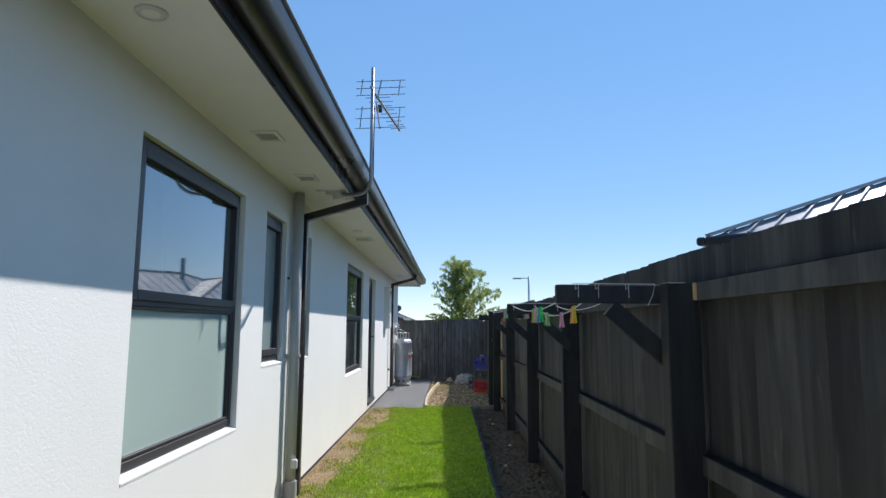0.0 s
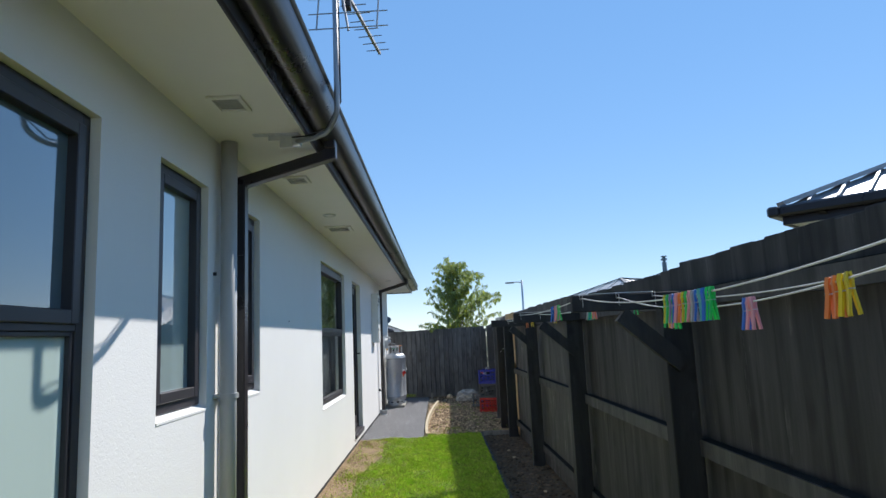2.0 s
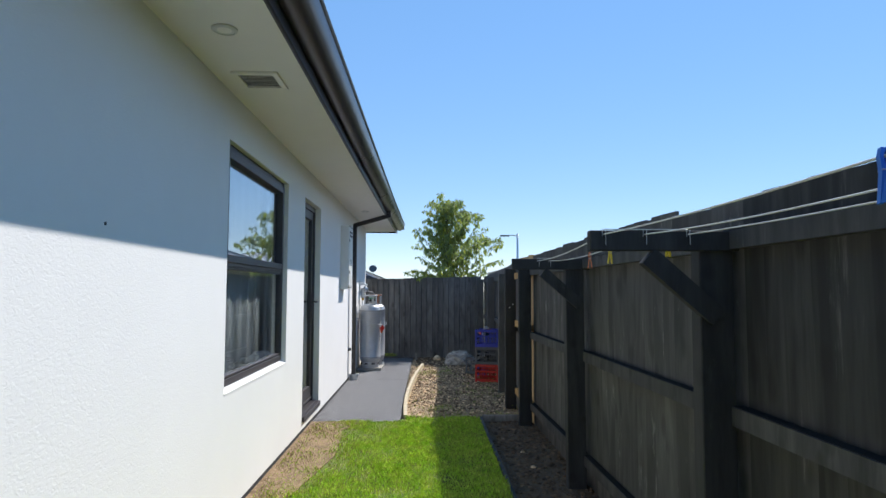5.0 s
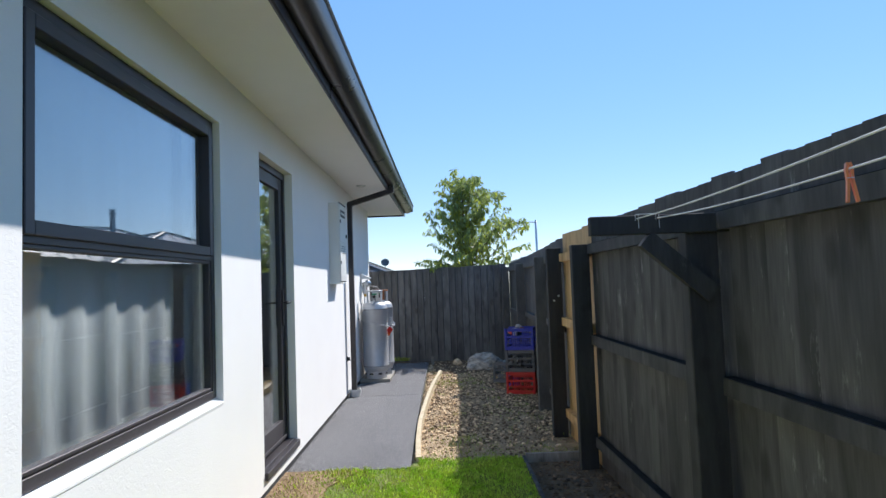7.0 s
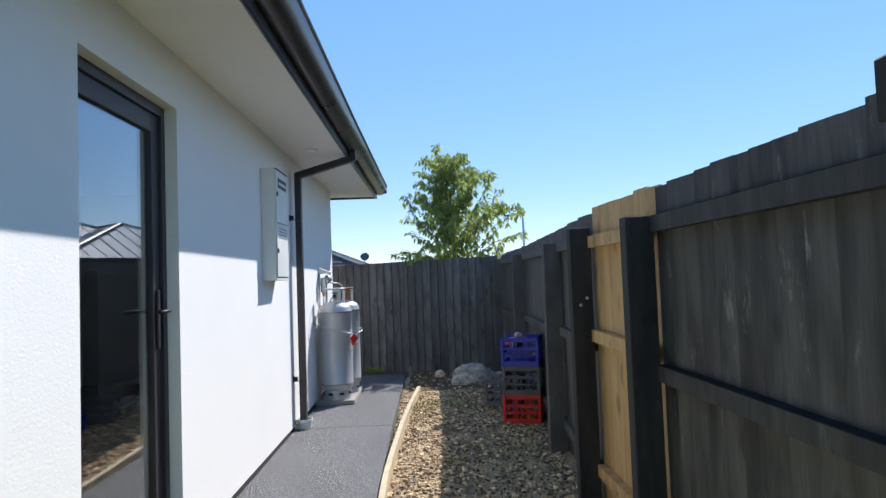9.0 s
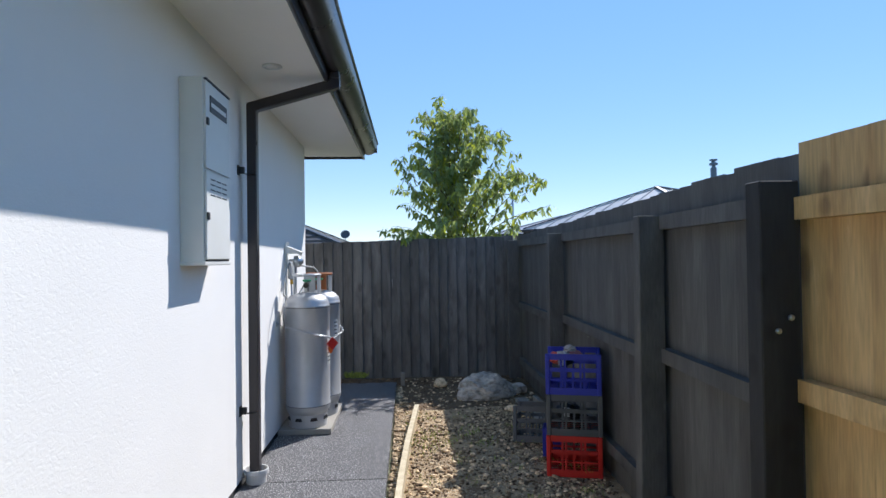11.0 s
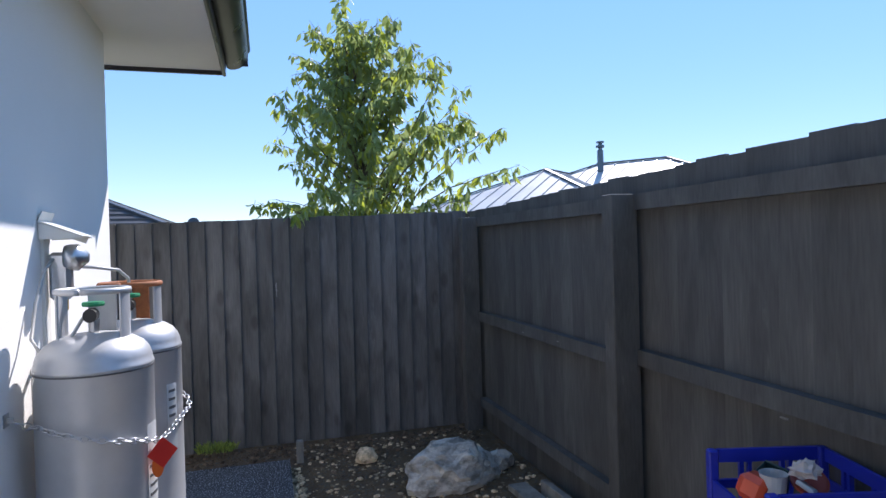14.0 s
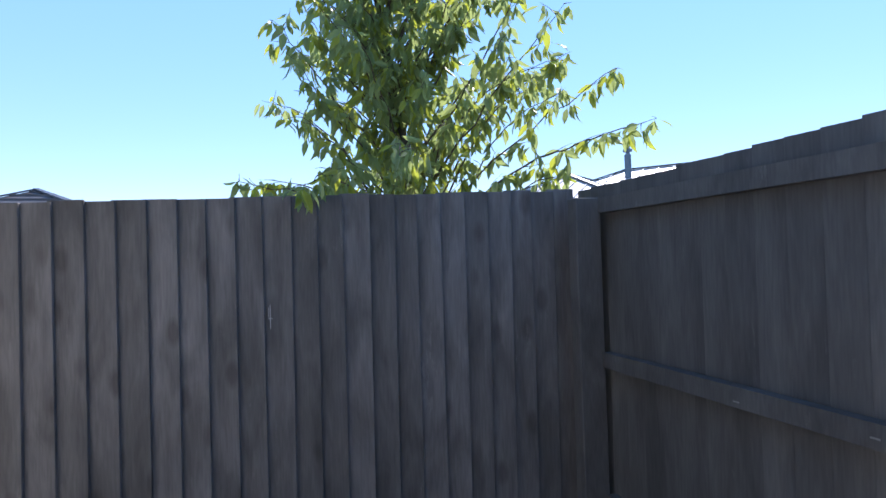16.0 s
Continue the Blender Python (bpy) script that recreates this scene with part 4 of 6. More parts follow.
# ---- ground ----
def sheet(name, outline, z0, z1, mat):
    bm = bmesh.new()
    lo = [bm.verts.new((x, y, z0)) for x, y in outline]
    hi = [bm.verts.new((x, y, z1)) for x, y in outline]
    bm.faces.new(hi); bm.faces.new(lo[::-1])
    n = len(outline)
    for i in range(n):
        j = (i + 1) % n
        bm.faces.new((lo[i], lo[j], hi[j], hi[i]))
    return mesh_object(name, bm, mat)


EDGE = [(0.935, 10.72), (0.912, 11.3), (0.905, 12.0), (0.922, 12.6), (0.958, 13.45), (1.00, 14.2), (1.085, 15.28)]


def edge_x(y):
    for (xa, ya), (xb, yb) in zip(EDGE, EDGE[1:]):
        if y <= yb:
            u = max(0.0, (y - ya) / (yb - ya))
            return xa + (xb - xa) * u
    return 0.89


structure(sheet("ground", [(-700, -700), (700, -700), (700, 700), (-700, 700)], -0.4, -0.07, M_FIELD), "open ground out to the horizon", "ground")
structure(sheet("lawn", [(0.0, -6), (1.70, -6), (1.70, 10.73), (0.905, 10.73), (0.87, 10.57), (0.0, 10.56)], -0.06, -0.004, M_TURF), "bright green mown lawn strip beside the path", "lawn")
structure(sheet("bare_strip", [(0.0, -6), (0.30, -6), (0.26, 0), (0.33, 3), (0.24, 5), (0.34, 7), (0.26, 8.2), (0.42, 9.3), (0.36, 10.2), (0.55, 10.56), (0.0, 10.56)], -0.003, 0.006, M_BARE), "bare brown earth strip along the house wall", "soil")
structure(sheet("garden_bed", [(1.735, -6), (2.32, -6), (2.32, 10.70), (1.735, 10.70)], -0.06, -0.03, M_SOIL), "dark soil bed between lawn and fence", "soil")
structure(sheet("gravel_bed", [(0.90, 10.76), (2.34, 10.76), (2.34, 16.96), (0.0, 16.96), (0.0, 16.50), (0.885, 16.50)], -0.068, -0.05, M_GRAVEL), "stony soil bed with river pebbles", "gravel")
# Darker soil sheet laid over the gravel beyond about y 15.4.
structure(sheet("dark_soil", [(0.92, 15.42), (1.3, 15.36), (1.7, 15.46), (2.34, 15.40), (2.34, 16.955), (0.0, 16.955), (0.0, 16.50), (0.89, 16.50)], -0.0505, -0.0475, M_SOIL), "dark soil sheet along the foot of the north fence", "soil")
path_slab = structure(sheet("path", [(0.002, 10.565), (0.885, 10.565), (0.872, 12.0), (0.868, 13.496), (0.002, 13.496)], -0.06, 0.0, M_CONCRETE), "dark exposed aggregate concrete path, first slab", "path")
structure(sheet("path", [(0.002, 13.504), (0.868, 13.504), (0.875, 15.0), (0.885, 16.46), (0.002, 16.46)], -0.06, 0.0, M_CONCRETE), "dark exposed aggregate concrete path, second slab", "path")
tagged(mesh_object("lawn_edging", boxes((1.702, -6, -0.06, 1.728, 10.745, 0.012), bevel=0.002), M_RAIL), "thin weathered timber edging between lawn and soil bed", "edging")
tagged(mesh_object("cross_edging", boxes((1.730, 10.72, -0.06, 2.21, 10.748, 0.03), bevel=0.002), M_OLDWOOD), "short weathered board closing the end of the soil bed", "edging")
bm = bmesh.new()
tube(bm, [(x, y, -0.010 + 0.004 * math.sin(y * 2)) for x, y in EDGE], 0, square=(0.019, 0.042))
tagged(mesh_object("curved_edging", bm, M_EDGING), "pale bent timber edging strip beside the path", "edging")
tagged(mesh_object("timber_peg", boxes((0.93, 16.50, -0.06, 0.975, 16.56, 0.09), bevel=0.003), M_OLDWOOD), "short dark timber peg at the end of the path", "peg")


def blades(name, count, region, mat, height, seed_number, keep):
    """Grass as folded two-triangle blades."""
    rng = np.random.default_rng(seed_number)
    x = rng.uniform(region[0], region[2], count)
    y = rng.uniform(region[1], region[3], count)
    ok = keep(x, y, rng)
    x, y = x[ok], y[ok]
    n = len(x)
    a = rng.uniform(0, 2 * np.pi, n)
    patch = 0.75 + 0.35 * np.sin(x * 9 + np.sin(y * 5)) * np.sin(y * 6.3 + x * 3)
    h = rng.uniform(0.55, 1.25, n) * height * patch
    w = rng.uniform(0.0012, 0.0024, n)
    lean = rng.uniform(0.1, 0.9, n) * h
    la = rng.uniform(0, 2 * np.pi, n)
    v = np.zeros((n, 4, 3))
    dx, dy = np.cos(a) * w, np.sin(a) * w
    v[:, 0] = np.stack([x - dx, y - dy, np.full(n, -0.006)], 1)
    v[:, 1] = np.stack([x + dx, y + dy, np.full(n, -0.006)], 1)
    mx, my = x + np.cos(la) * lean * 0.35, y + np.sin(la) * lean * 0.35
    v[:, 2] = np.stack([mx + dx * 0.8, my + dy * 0.8, h * 0.6], 1)
    v[:, 3] = np.stack([x + np.cos(la) * lean, y + np.sin(la) * lean, h], 1)
    me = bpy.data.meshes.new(name)
    i = np.arange(n)[:, None] * 4
    tris = np.concatenate([i + [0, 1, 2], i + [0, 2, 3]], 1).reshape(-1, 3)
    me.vertices.add(n * 4); me.vertices.foreach_set("co", v.reshape(-1))
    me.loops.add(tris.size); me.loops.foreach_set("vertex_index", tris.reshape(-1).astype(np.int32))
    me.polygons.add(len(tris)); me.polygons.foreach_set("loop_start", (np.arange(len(tris)) * 3).astype(np.int32))
    me.update(calc_edges=True)
    me.materials.append(mat)
    return new(name, me)


def lawn_keep(x, y, rng):
    edge = 0.30 + 0.10 * np.sin(y * 2.1) + 0.07 * np.sin(y * 5.7 + 1)
    thick = np.clip((x - edge + 0.20) * 2.2, 0.13, 1)
    bald = 0.5 + 0.5 * np.sin(x * 7 + 2.0) * np.sin(y * 4.1 + np.sin(x * 4))
    thin = np.where(x < 0.75, 0.5 + 0.5 * bald, 1.0)
    off_path = ~((y > 10.56) & (x < 0.94))
    return (rng.uniform(0, 1, len(x)) < thick * thin) & off_path


tagged(blades("lawn_grass", 155000, (0.04, 3.4, 1.70, 10.76), M_GRASS, 0.030, 3, lawn_keep), "bright green short lawn grass", "grass", kind="stuff")
tagged(blades("dry_grass", 30000, (0.03, 3.4, 1.1, 10.56), M_DRY, 0.022, 4, lambda x, y, rng: rng.uniform(0, 1, len(x)) < np.clip(1.0 - x, 0.05, 1)), "dry straw coloured grass at the lawn's thin edge", "grass", kind="stuff")
def weed_keep(x, y, rng):
    clump = np.sin(x * 11 + 2.3 * np.sin(y * 5.1)) * np.sin(y * 6.7 + 2 * np.sin(x * 7))
    near = np.clip((11.25 - y) * 1.2, 0, 0.5) + np.where((np.hypot(x - 1.32, y - 11.35) < 0.13), 0.7, 0.0) + np.where((np.hypot(x - 1.17, y - 14.3) < 0.22), 0.35, 0.0)
    return (rng.uniform(0, 1, len(x)) < near + 0.30 * (clump > 0.35)) & (x > 0.98)


tagged(blades("gravel_grass", 16000, (0.95, 10.76, 2.20, 15.2), M_WEED, 0.022, 5, weed_keep), "thin green weeds among the pebbles", "grass", kind="stuff")


tagged(blades("fence_weeds", 420, (0.28, 16.74, 0.56, 16.88), M_WEED, 0.085, 6, lambda x, y, rng: np.hypot(x - 0.42, (y - 16.82) * 2) < 0.13), "small green weeds at the foot of the north fence", "grass", kind="stuff")


def pebble_mesh(seed_number, sub=1):
    bm = bmesh.new()
    bmesh.ops.create_icosphere(bm, subdivisions=sub, radius=1)
    rng = random.Random(seed_number)
    off = Vector((rng.uniform(0, 9), rng.uniform(0, 9), rng.uniform(0, 9)))
    for v in bm.verts:
        v.co *= 1 + 0.22 * noise.noise(v.co * 1.1 + off)
        v.co.z *= 0.55
        v.co.x *= 1.25
    return bm


# ---- east fence ----
LINE = [(-8.0, 2.14), (2.2, 2.14), (6.55, 2.145), (8.57, 2.12), (10.55, 2.085), (11.53, 2.07), (12.66, 2.12), (14.78, 2.18), (17.1, 2.19)]


def face_x(y):
    for (ya, xa), (yb, xb) in zip(LINE, LINE[1:]):
        if y <= yb:
            return xa + (xb - xa) * max(0.0, y - ya) / (yb - ya)
    return LINE[-1][1]


fence = thing("fence_east", "dark stained timber paling fence with posts and three rails, one repaired bare pine bay", "fence", (2.2, 5, 0), kind="structure")
FO = Vector((2.2, 5, 0))
POSTS = [-6.2, -4.1, -2.0, 0.12, 2.25, 4.44, 6.55, 8.585, 10.56, 11.545, 12.66, 14.78, 16.84]
for y in POSTS:
    x = face_x(y)
    top = 1.575 if 11 < y < 12 else 1.545
    bm = boxes((-0.0, -0.08, -0.2, 0.125, 0, top), bevel=0.004)
    # Posts past y 12 carry the veil-lightened stain too.
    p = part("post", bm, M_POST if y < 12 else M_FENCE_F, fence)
    p.location = Vector((x, y, 0)) - FO
    p.rotation_euler = (0, radians(random.uniform(-0.4, 0.4)), 0)
for ya, yb in zip(POSTS, POSTS[1:]):
    bare = abs(ya - 10.56) < 0.01
    low = 0.065 if ya > 14 else (0.03 if ya > 12 else 0.0)
    for z, h in ((1.475, 0.068), (0.835 - low + (0.07 if bare else 0), 0.068), (0.125, 0.068)):
        z += -0.02 if bare and z > 1 else 0
        xa, xb = face_x(ya) + 0.108, face_x(yb) + 0.108
        bm = bmesh.new()
        a0, b0 = ya + 0.002, yb - 0.082
        for q in ((a0, xa), (b0, xb)):
            for dx in (0, 0.045):
                for dz in (0, h):
                    bm.verts.new((q[1] + dx - 2.2, q[0] - 5, z + dz))
        bm.verts.ensure_lookup_table()
        for f in ((0, 1, 3, 2), (4, 6, 7, 5), (0, 2, 6, 4), (1, 5, 7, 3), (0, 4, 5, 1), (2, 3, 7, 6)):
            bm.faces.new([bm.verts[i] for i in f])
        bmesh.ops.recalc_face_normals(bm, faces=bm.faces[:])
        if not bare:
            top_verts = [tuple(v.co) for v in bm.verts if v.co.z > z + h * 0.5]
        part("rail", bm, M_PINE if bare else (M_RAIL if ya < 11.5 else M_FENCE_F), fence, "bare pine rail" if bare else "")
        # Thin strip on the rail top paints the shadow line above it.
        if not bare and ya < 11.5:
            rail_shade = bmesh.new()
            (x0, y0, z0), (x1, y1, z1), (x2, y2, z2), (x3, y3, z3) = top_verts
            q = [rail_shade.verts.new((x, yy, z0 + dz)) for dz in (0.0015, 0.0035) for x, yy in ((x0 + 0.006, y0), (x1, y1), (x3, y3), (x2 + 0.006, y2))]
            for f in ((3, 2, 1, 0), (4, 5, 6, 7), (0, 1, 5, 4), (1, 2, 6, 5), (2, 3, 7, 6), (3, 0, 4, 7)):
                rail_shade.faces.new([q[i] for i in f])
            part("rail_shade", rail_shade, M_RAIL_SHADE, fence, "black strip painting the shadow line on top of the rail")
y = -6.0
paling_mesh = {}
while y < 16.90:
    bare = 10.50 < y + 0.07 < 11.52
    top = 1.678 if y < 4.4 else 1.662 if y < 7.0 else (1.692 - max(0, y - 9) * 0.009 if y < 12 else 1.665 - (y - 12) * 0.012)
    if bare:
        top = 1.69
    # Palings step to lightened stains at y 6.4 and 11.5.
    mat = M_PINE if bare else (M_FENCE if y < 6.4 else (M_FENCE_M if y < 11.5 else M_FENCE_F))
    if mat.name not in paling_mesh:
        me = bpy.data.meshes.new("paling")
        b = boxes((-0.008, -0.074, 0.0, 0.009, 0.074, 1.0), bevel=0.0012)
        b.to_mesh(me); b.free()
        me.materials.append(mat)
        paling_mesh[mat.name] = me
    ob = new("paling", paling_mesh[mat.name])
    ob.parent = fence
    h = top + 0.06 + random.uniform(-0.007, 0.007)
    ob.scale = (1, 1, h)
    slope = math.degrees(math.atan2(face_x(y + 0.3) - face_x(y - 0.3), 0.6))
    ob.location = Vector((face_x(y) + 0.108 + 0.045 + 0.014, y + 0.07, -0.06)) - FO
    ob.rotation_euler = (0, 0, radians(4.5 - slope))
    if bare:
        ob["label"] = "bare pine paling"
    y += 0.128 if not bare else 0.142

bm = boxes((0.0, 0.0, 0.0, 0.012, 0.016, 0.066), bevel=0.001)
b = part("raw_end", bm, M_PINE, fence, "bare pine end of the rail beside the post")
b.location = Vector((face_x(2.15) + 0.098, 2.150, 1.476)) - FO
M_FLECK = plain("pale_scuff", (0.26, 0.25, 0.23), 0.8)
for y, z in ((15.93, 0.79), (15.45, 0.80), (13.9, 0.79)):
    b = part("scuff", boxes((-0.001, -0.014, -0.003, 0.004, 0.014, 0.002)), M_FLECK, fence, "pale scuff on the rail")
    b.location = Vector((face_x(y) + 0.108, y, z)) - FO

for y, z, dx in ((11.50, 1.12, 0.05), (11.50, 1.16, 0.09)):
    bm = lathe([(0.004, 0), (0.009, 0), (0.009, 0.008), (0.004, 0.010)], 8)
    bmesh.ops.rotate(bm, verts=bm.verts[:], cent=(0, 0, 0), matrix=Matrix.Rotation(radians(90), 3, "X"))
    b = part("bolt", bm, M_STEEL, fence, "bright coach bolt head")
    b.location = Vector((face_x(11.5) + dx, 11.463, z)) - FO

# ---- north fence ----
back = thing("fence_north", "dark stained lapped timber palings across the end of the yard", "fence", (1, 16.96, 0), kind="structure")
x = -2.822
me = bpy.data.meshes.new("paling")
b = boxes((-0.0665, -0.0095, 0.0, 0.0665, 0.0095, 1.0), bevel=0.0018)
b.to_mesh(me); b.free()
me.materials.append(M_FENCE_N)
while x < 2.30:
    ob = new("paling", me)
    ob.parent = back
    top = 1.545 + 0.055 * min(max(x / 2.3, -1), 1) + random.uniform(-0.006, 0.006)
    ob.scale = (1, 1, top + 0.085)
    ob.location = (x - 1, 0.012, -0.08)
    ob.rotation_euler = (0, radians(random.uniform(-0.22, 0.22)), radians(-9.5 + random.uniform(-1.0, 1.0)))
    x += 0.1119
for z in (0.14, 0.82, 1.42):
    part("rail", boxes((-3.9, 0.03, z, 1.32, 0.075, z + 0.07)), M_FENCE, back)
bm = bmesh.new()
box(bm, 0.842 - 1, -0.012, 1.01, 0.845 - 1, -0.0095, 1.11)
box(bm, 0.836 - 1, -0.012, 1.06, 0.838 - 1, -0.0095, 1.10)
box(bm, 0.836 - 1, -0.012, 1.052, 0.852 - 1, -0.0095, 1.056)
# Unseen fence added behind the start to close the window reflections.
structure(mesh_object("fence_south", boxes((0, -6.2, -0.06, 2.4, -6.15, 1.65)), M_FENCE), "plain dark fence added unseen behind to close the window reflections", "fence")
part("paint_scratch", bm, M_PIPE_GREY, back, "pale scratch mark on a paling")


# ---- clothesline ----
ARMS = [(2.295, True), (4.36, False), (6.47, False), (8.505, False)]


def line_arm(y, label, hooks):
    o = thing("clothesline_arm", label, "clothesline arm", (1.74, y, 1.50), "clothesline arms on the fence")
    part("beam", boxes((0.0, -0.0225, -0.032, 0.55, 0.0225, 0.042), bevel=0.003), M_POST, o)
    bm = bmesh.new()
    tube(bm, [(0.215, 0, -0.05), (0.47, 0, -0.275)], 0, square=(0.0215, 0.036))
    part("brace", bm, M_POST, o)
    for x in hooks:
        bm = bmesh.new()
        dx = x - 1.74
        tube(bm, [(dx - 0.006, -0.026, 0.02), (dx - 0.006, -0.026, 0.045), (dx + 0.006, -0.026, 0.045), (dx + 0.006, -0.026, -0.01)], 0.0014, 5)
        part("wire_hook", bm, M_STEEL, o)
    return o


CORDS = ((1.82, 1.90, 2.02), (1.78, 1.94, 2.10), (1.79, 1.94, 2.10), (1.92, 2.00))
for (y, first), hooks in zip(ARMS, CORDS):
    line_arm(y, "black timber clothesline arm with a diagonal brace on a fence post", hooks)
KNOTS = [0.3] + [q[0] - 0.026 for q in ARMS]


def cord_point(k, y):
    xs = [CORDS[0][k]] + [c[min(k, len(c) - 1)] for c in CORDS]
    for i, (a, b) in enumerate(zip(KNOTS, KNOTS[1:])):
        if y <= b or i == 3:
            u = min(max((y - a) / (b - a), 0), 1)
            return xs[i] + (xs[i + 1] - xs[i]) * u, 1.528 - (0.25, 0.36, 0.22)[k] * u * (1 - u) * (1.0 if i == 1 else 0.3)
    return xs[-1], 1.528


for k in range(3):
    bm = bmesh.new()
    last = KNOTS[4] if k < 2 else KNOTS[3]
    ys = [KNOTS[1] + (last - KNOTS[1]) * i / 80 for i in range(81)]
    tube(bm, [(cord_point(k, yy)[0], yy, cord_point(k, yy)[1]) for yy in ys], 0.0024, 6)
    tagged(mesh_object("clothes_line", bm, M_CORD, smooth=True), "thin white line strung over the fence arms", "clothes line", "clothes lines")
bm = bmesh.new()
tube(bm, [(1.80, 2.268, 1.546), (2.13, 2.268, 1.544), (2.12, 2.268, 1.50), (2.10, 2.268, 1.46)], 0.0014, 5)
tagged(mesh_object("line_end", bm, M_CORD), "loose end of white line along the first arm", "clothes line")
for (y, first), hooks in zip(ARMS[1:], CORDS[1:]):
    bm = bmesh.new()
    tube(bm, [(hooks[0], y - 0.020, 1.5455), ((hooks[0] + hooks[-1]) / 2, y - 0.018, 1.546), (hooks[-1], y - 0.020, 1.5455)], 0.0016, 5)
    tagged(mesh_object("line_tie", bm, M_CORD), "thin white cord tied along the top of an arm", "clothes line", "cord ties")

PEG_COLOURS = {"y": (0.72, 0.55, 0.02), "g": (0.03, 0.62, 0.12), "p": (0.72, 0.32, 0.36), "b": (0.03, 0.16, 0.62), "o": (0.75, 0.22, 0.05), "w": (0.42, 0.40, 0.38), "t": (0.10, 0.42, 0.40), "v": (0.35, 0.25, 0.42)}
PEG_MATS = {c: plain("peg_plastic_" + c, rgb, 0.4) for c, rgb in PEG_COLOURS.items()}
WORDS = {"y": "yellow", "g": "green", "p": "pink", "b": "blue", "o": "orange", "w": "grey", "t": "teal", "v": "mauve"}


def peg(y, k, c, tilt):
    x, z = cord_point(k, y)
    o = thing("clothes_peg", WORDS[c] + " plastic clothes peg clipped on the line", "clothes peg", (x, y, z), "clothes pegs on the lines")
    for s in (-1, 1):
        bm = bmesh.new()
        tube(bm, [(s * 0.002, 0, 0.012), (s * 0.005, 0, 0.0), (s * 0.0035, 0, -0.022), (s * 0.009, 0, -0.068)], 0, square=(0.0024, 0.0052))
        part("leg", bm, PEG_MATS[c], o)
    bm = bmesh.new()
    tube(bm, [(-0.006, -0.0058, -0.020), (0.006, -0.0058, -0.020), (0.006, 0.0058, -0.020), (-0.006, 0.0058, -0.020)], 0.0011, 5)
    part("spring", bm, M_STEEL, o)
    o.rotation_euler = (radians(tilt), 0, radians(random.uniform(-22, 22)))


prng = random.Random(5)
GROUPS = [(3.385, 0, "ygvbpoygpwbtbgg", 0.0205), (3.74, 1, "gopg", 0.03), (3.17, 1, "bpp", 0.020), (2.82, 1, "ooyy", 0.020), (2.45, 2, "yyyvwv", 0.026),
          (5.06, 0, "bb", 0.022), (4.95, 0, "opvpwg", 0.018), (4.87, 1, "wtgbgpop", 0.018), (7.30, 1, "o", 0.015), (6.92, 1, "y", 0.015), (6.62, 2, "y", 0.015), (4.60, 2, "g", 0.02)]
for y, k, cs, gap in GROUPS:
    for i, c in enumerate(cs):
        peg(y - i * gap, k, c, prng.uniform(-9, 9))


# ---- crates ----
def crate(mat, label, at, turn, tip=0):
    w, d, h = 0.174, 0.176, 0.258
    o = thing("crate", label, "crate", at, "plastic bottle crates")
    for sx in (-1, 1):
        for sy in (-1, 1):
            part("corner_post", boxes((sx * w - (0.028 if sx > 0 else 0), sy * d - (0.028 if sy > 0 else 0), 0.0, sx * w + (0.028 if sx < 0 else 0), sy * d + (0.028 if sy < 0 else 0), h), bevel=0.004), mat, o)
    for side in ("south", "north", "east", "west"):
        t = 0.010
        bars = [("bottom_rail", -w + 0.028, w - 0.028, 0.0, 0.045)]
        if side == "west":
            bars += [("middle_rail", -w + 0.028, w - 0.028, 0.105, 0.175)]
        else:
            bars += [("rim", -w + 0.028, w - 0.028, h - 0.038, h), ("middle_rail", -w + 0.028, w - 0.028, 0.145, 0.170), ("thin_rail", -w + 0.028, w - 0.028, 0.088, 0.100)]
            for cx in (-0.075, -0.052, 0.045, 0.068):
                bars.append(("upright", cx - 0.006, cx + 0.006, 0.04, h - 0.03))
            bars.append(("upright", -0.008, 0.004, 0.04, 0.15))
        for kind_, a, b, z0, z1 in bars:
            bm = bmesh.new()
            if side in ("south", "north"):
                y = -d + 0.006 if side == "south" else d - 0.006 - t
                box(bm, a, y, z0, b, y + t + (0.003 if b - a < 0.05 else 0), z1)
            else:
                x = -w + 0.006 if side == "west" else w - 0.006 - t
                box(bm, x, a, z0, x + t + (0.003 if b - a < 0.05 else 0), b, z1)
            part(kind_, bm, mat, o)
    for i in range(5):
        y = -0.10 + i * 0.05
        part("base_bar", boxes((-w + 0.02, y - 0.006, 0.004, w - 0.02, y + 0.006, 0.012)), mat, o)
        part("base_bar", boxes((y - 0.006, -d + 0.02, 0.013, y + 0.006, d - 0.02, 0.019)), mat, o)
    o.rotation_euler = (radians(tip), 0, radians(turn))
    return o


CC = (2.095, 13.69)
crate(M_RED, "red plastic crate at the bottom of the stack on the pebbles", (CC[0], CC[1], -0.045), -15)
crate(M_GREYC, "dark grey plastic crate in the middle of the stack", (CC[0] + 0.004, CC[1], 0.2145), -15)
crate(M_BLUE, "blue plastic crate on top of the stack, holding odds and ends", (CC[0] + 0.002, CC[1] - 0.004, 0.474), -16)
crate(M_GREYC, "grey plastic crate standing tilted on the pebbles behind the stack", (1.99, 14.32, -0.03), -16, -7)
bm = boxes((-0.07, -0.07, 0, 0.07, 0.07, 0.012), (-0.07, -0.07, 0.012, -0.062, 0.07, 0.2), (0.062, -0.07, 0.012, 0.07, 0.07, 0.2), (-0.062, -0.07, 0.012, 0.062, -0.062, 0.2), (-0.062, 0.062, 0.012, 0.062, 0.07, 0.2), bevel=0.002)
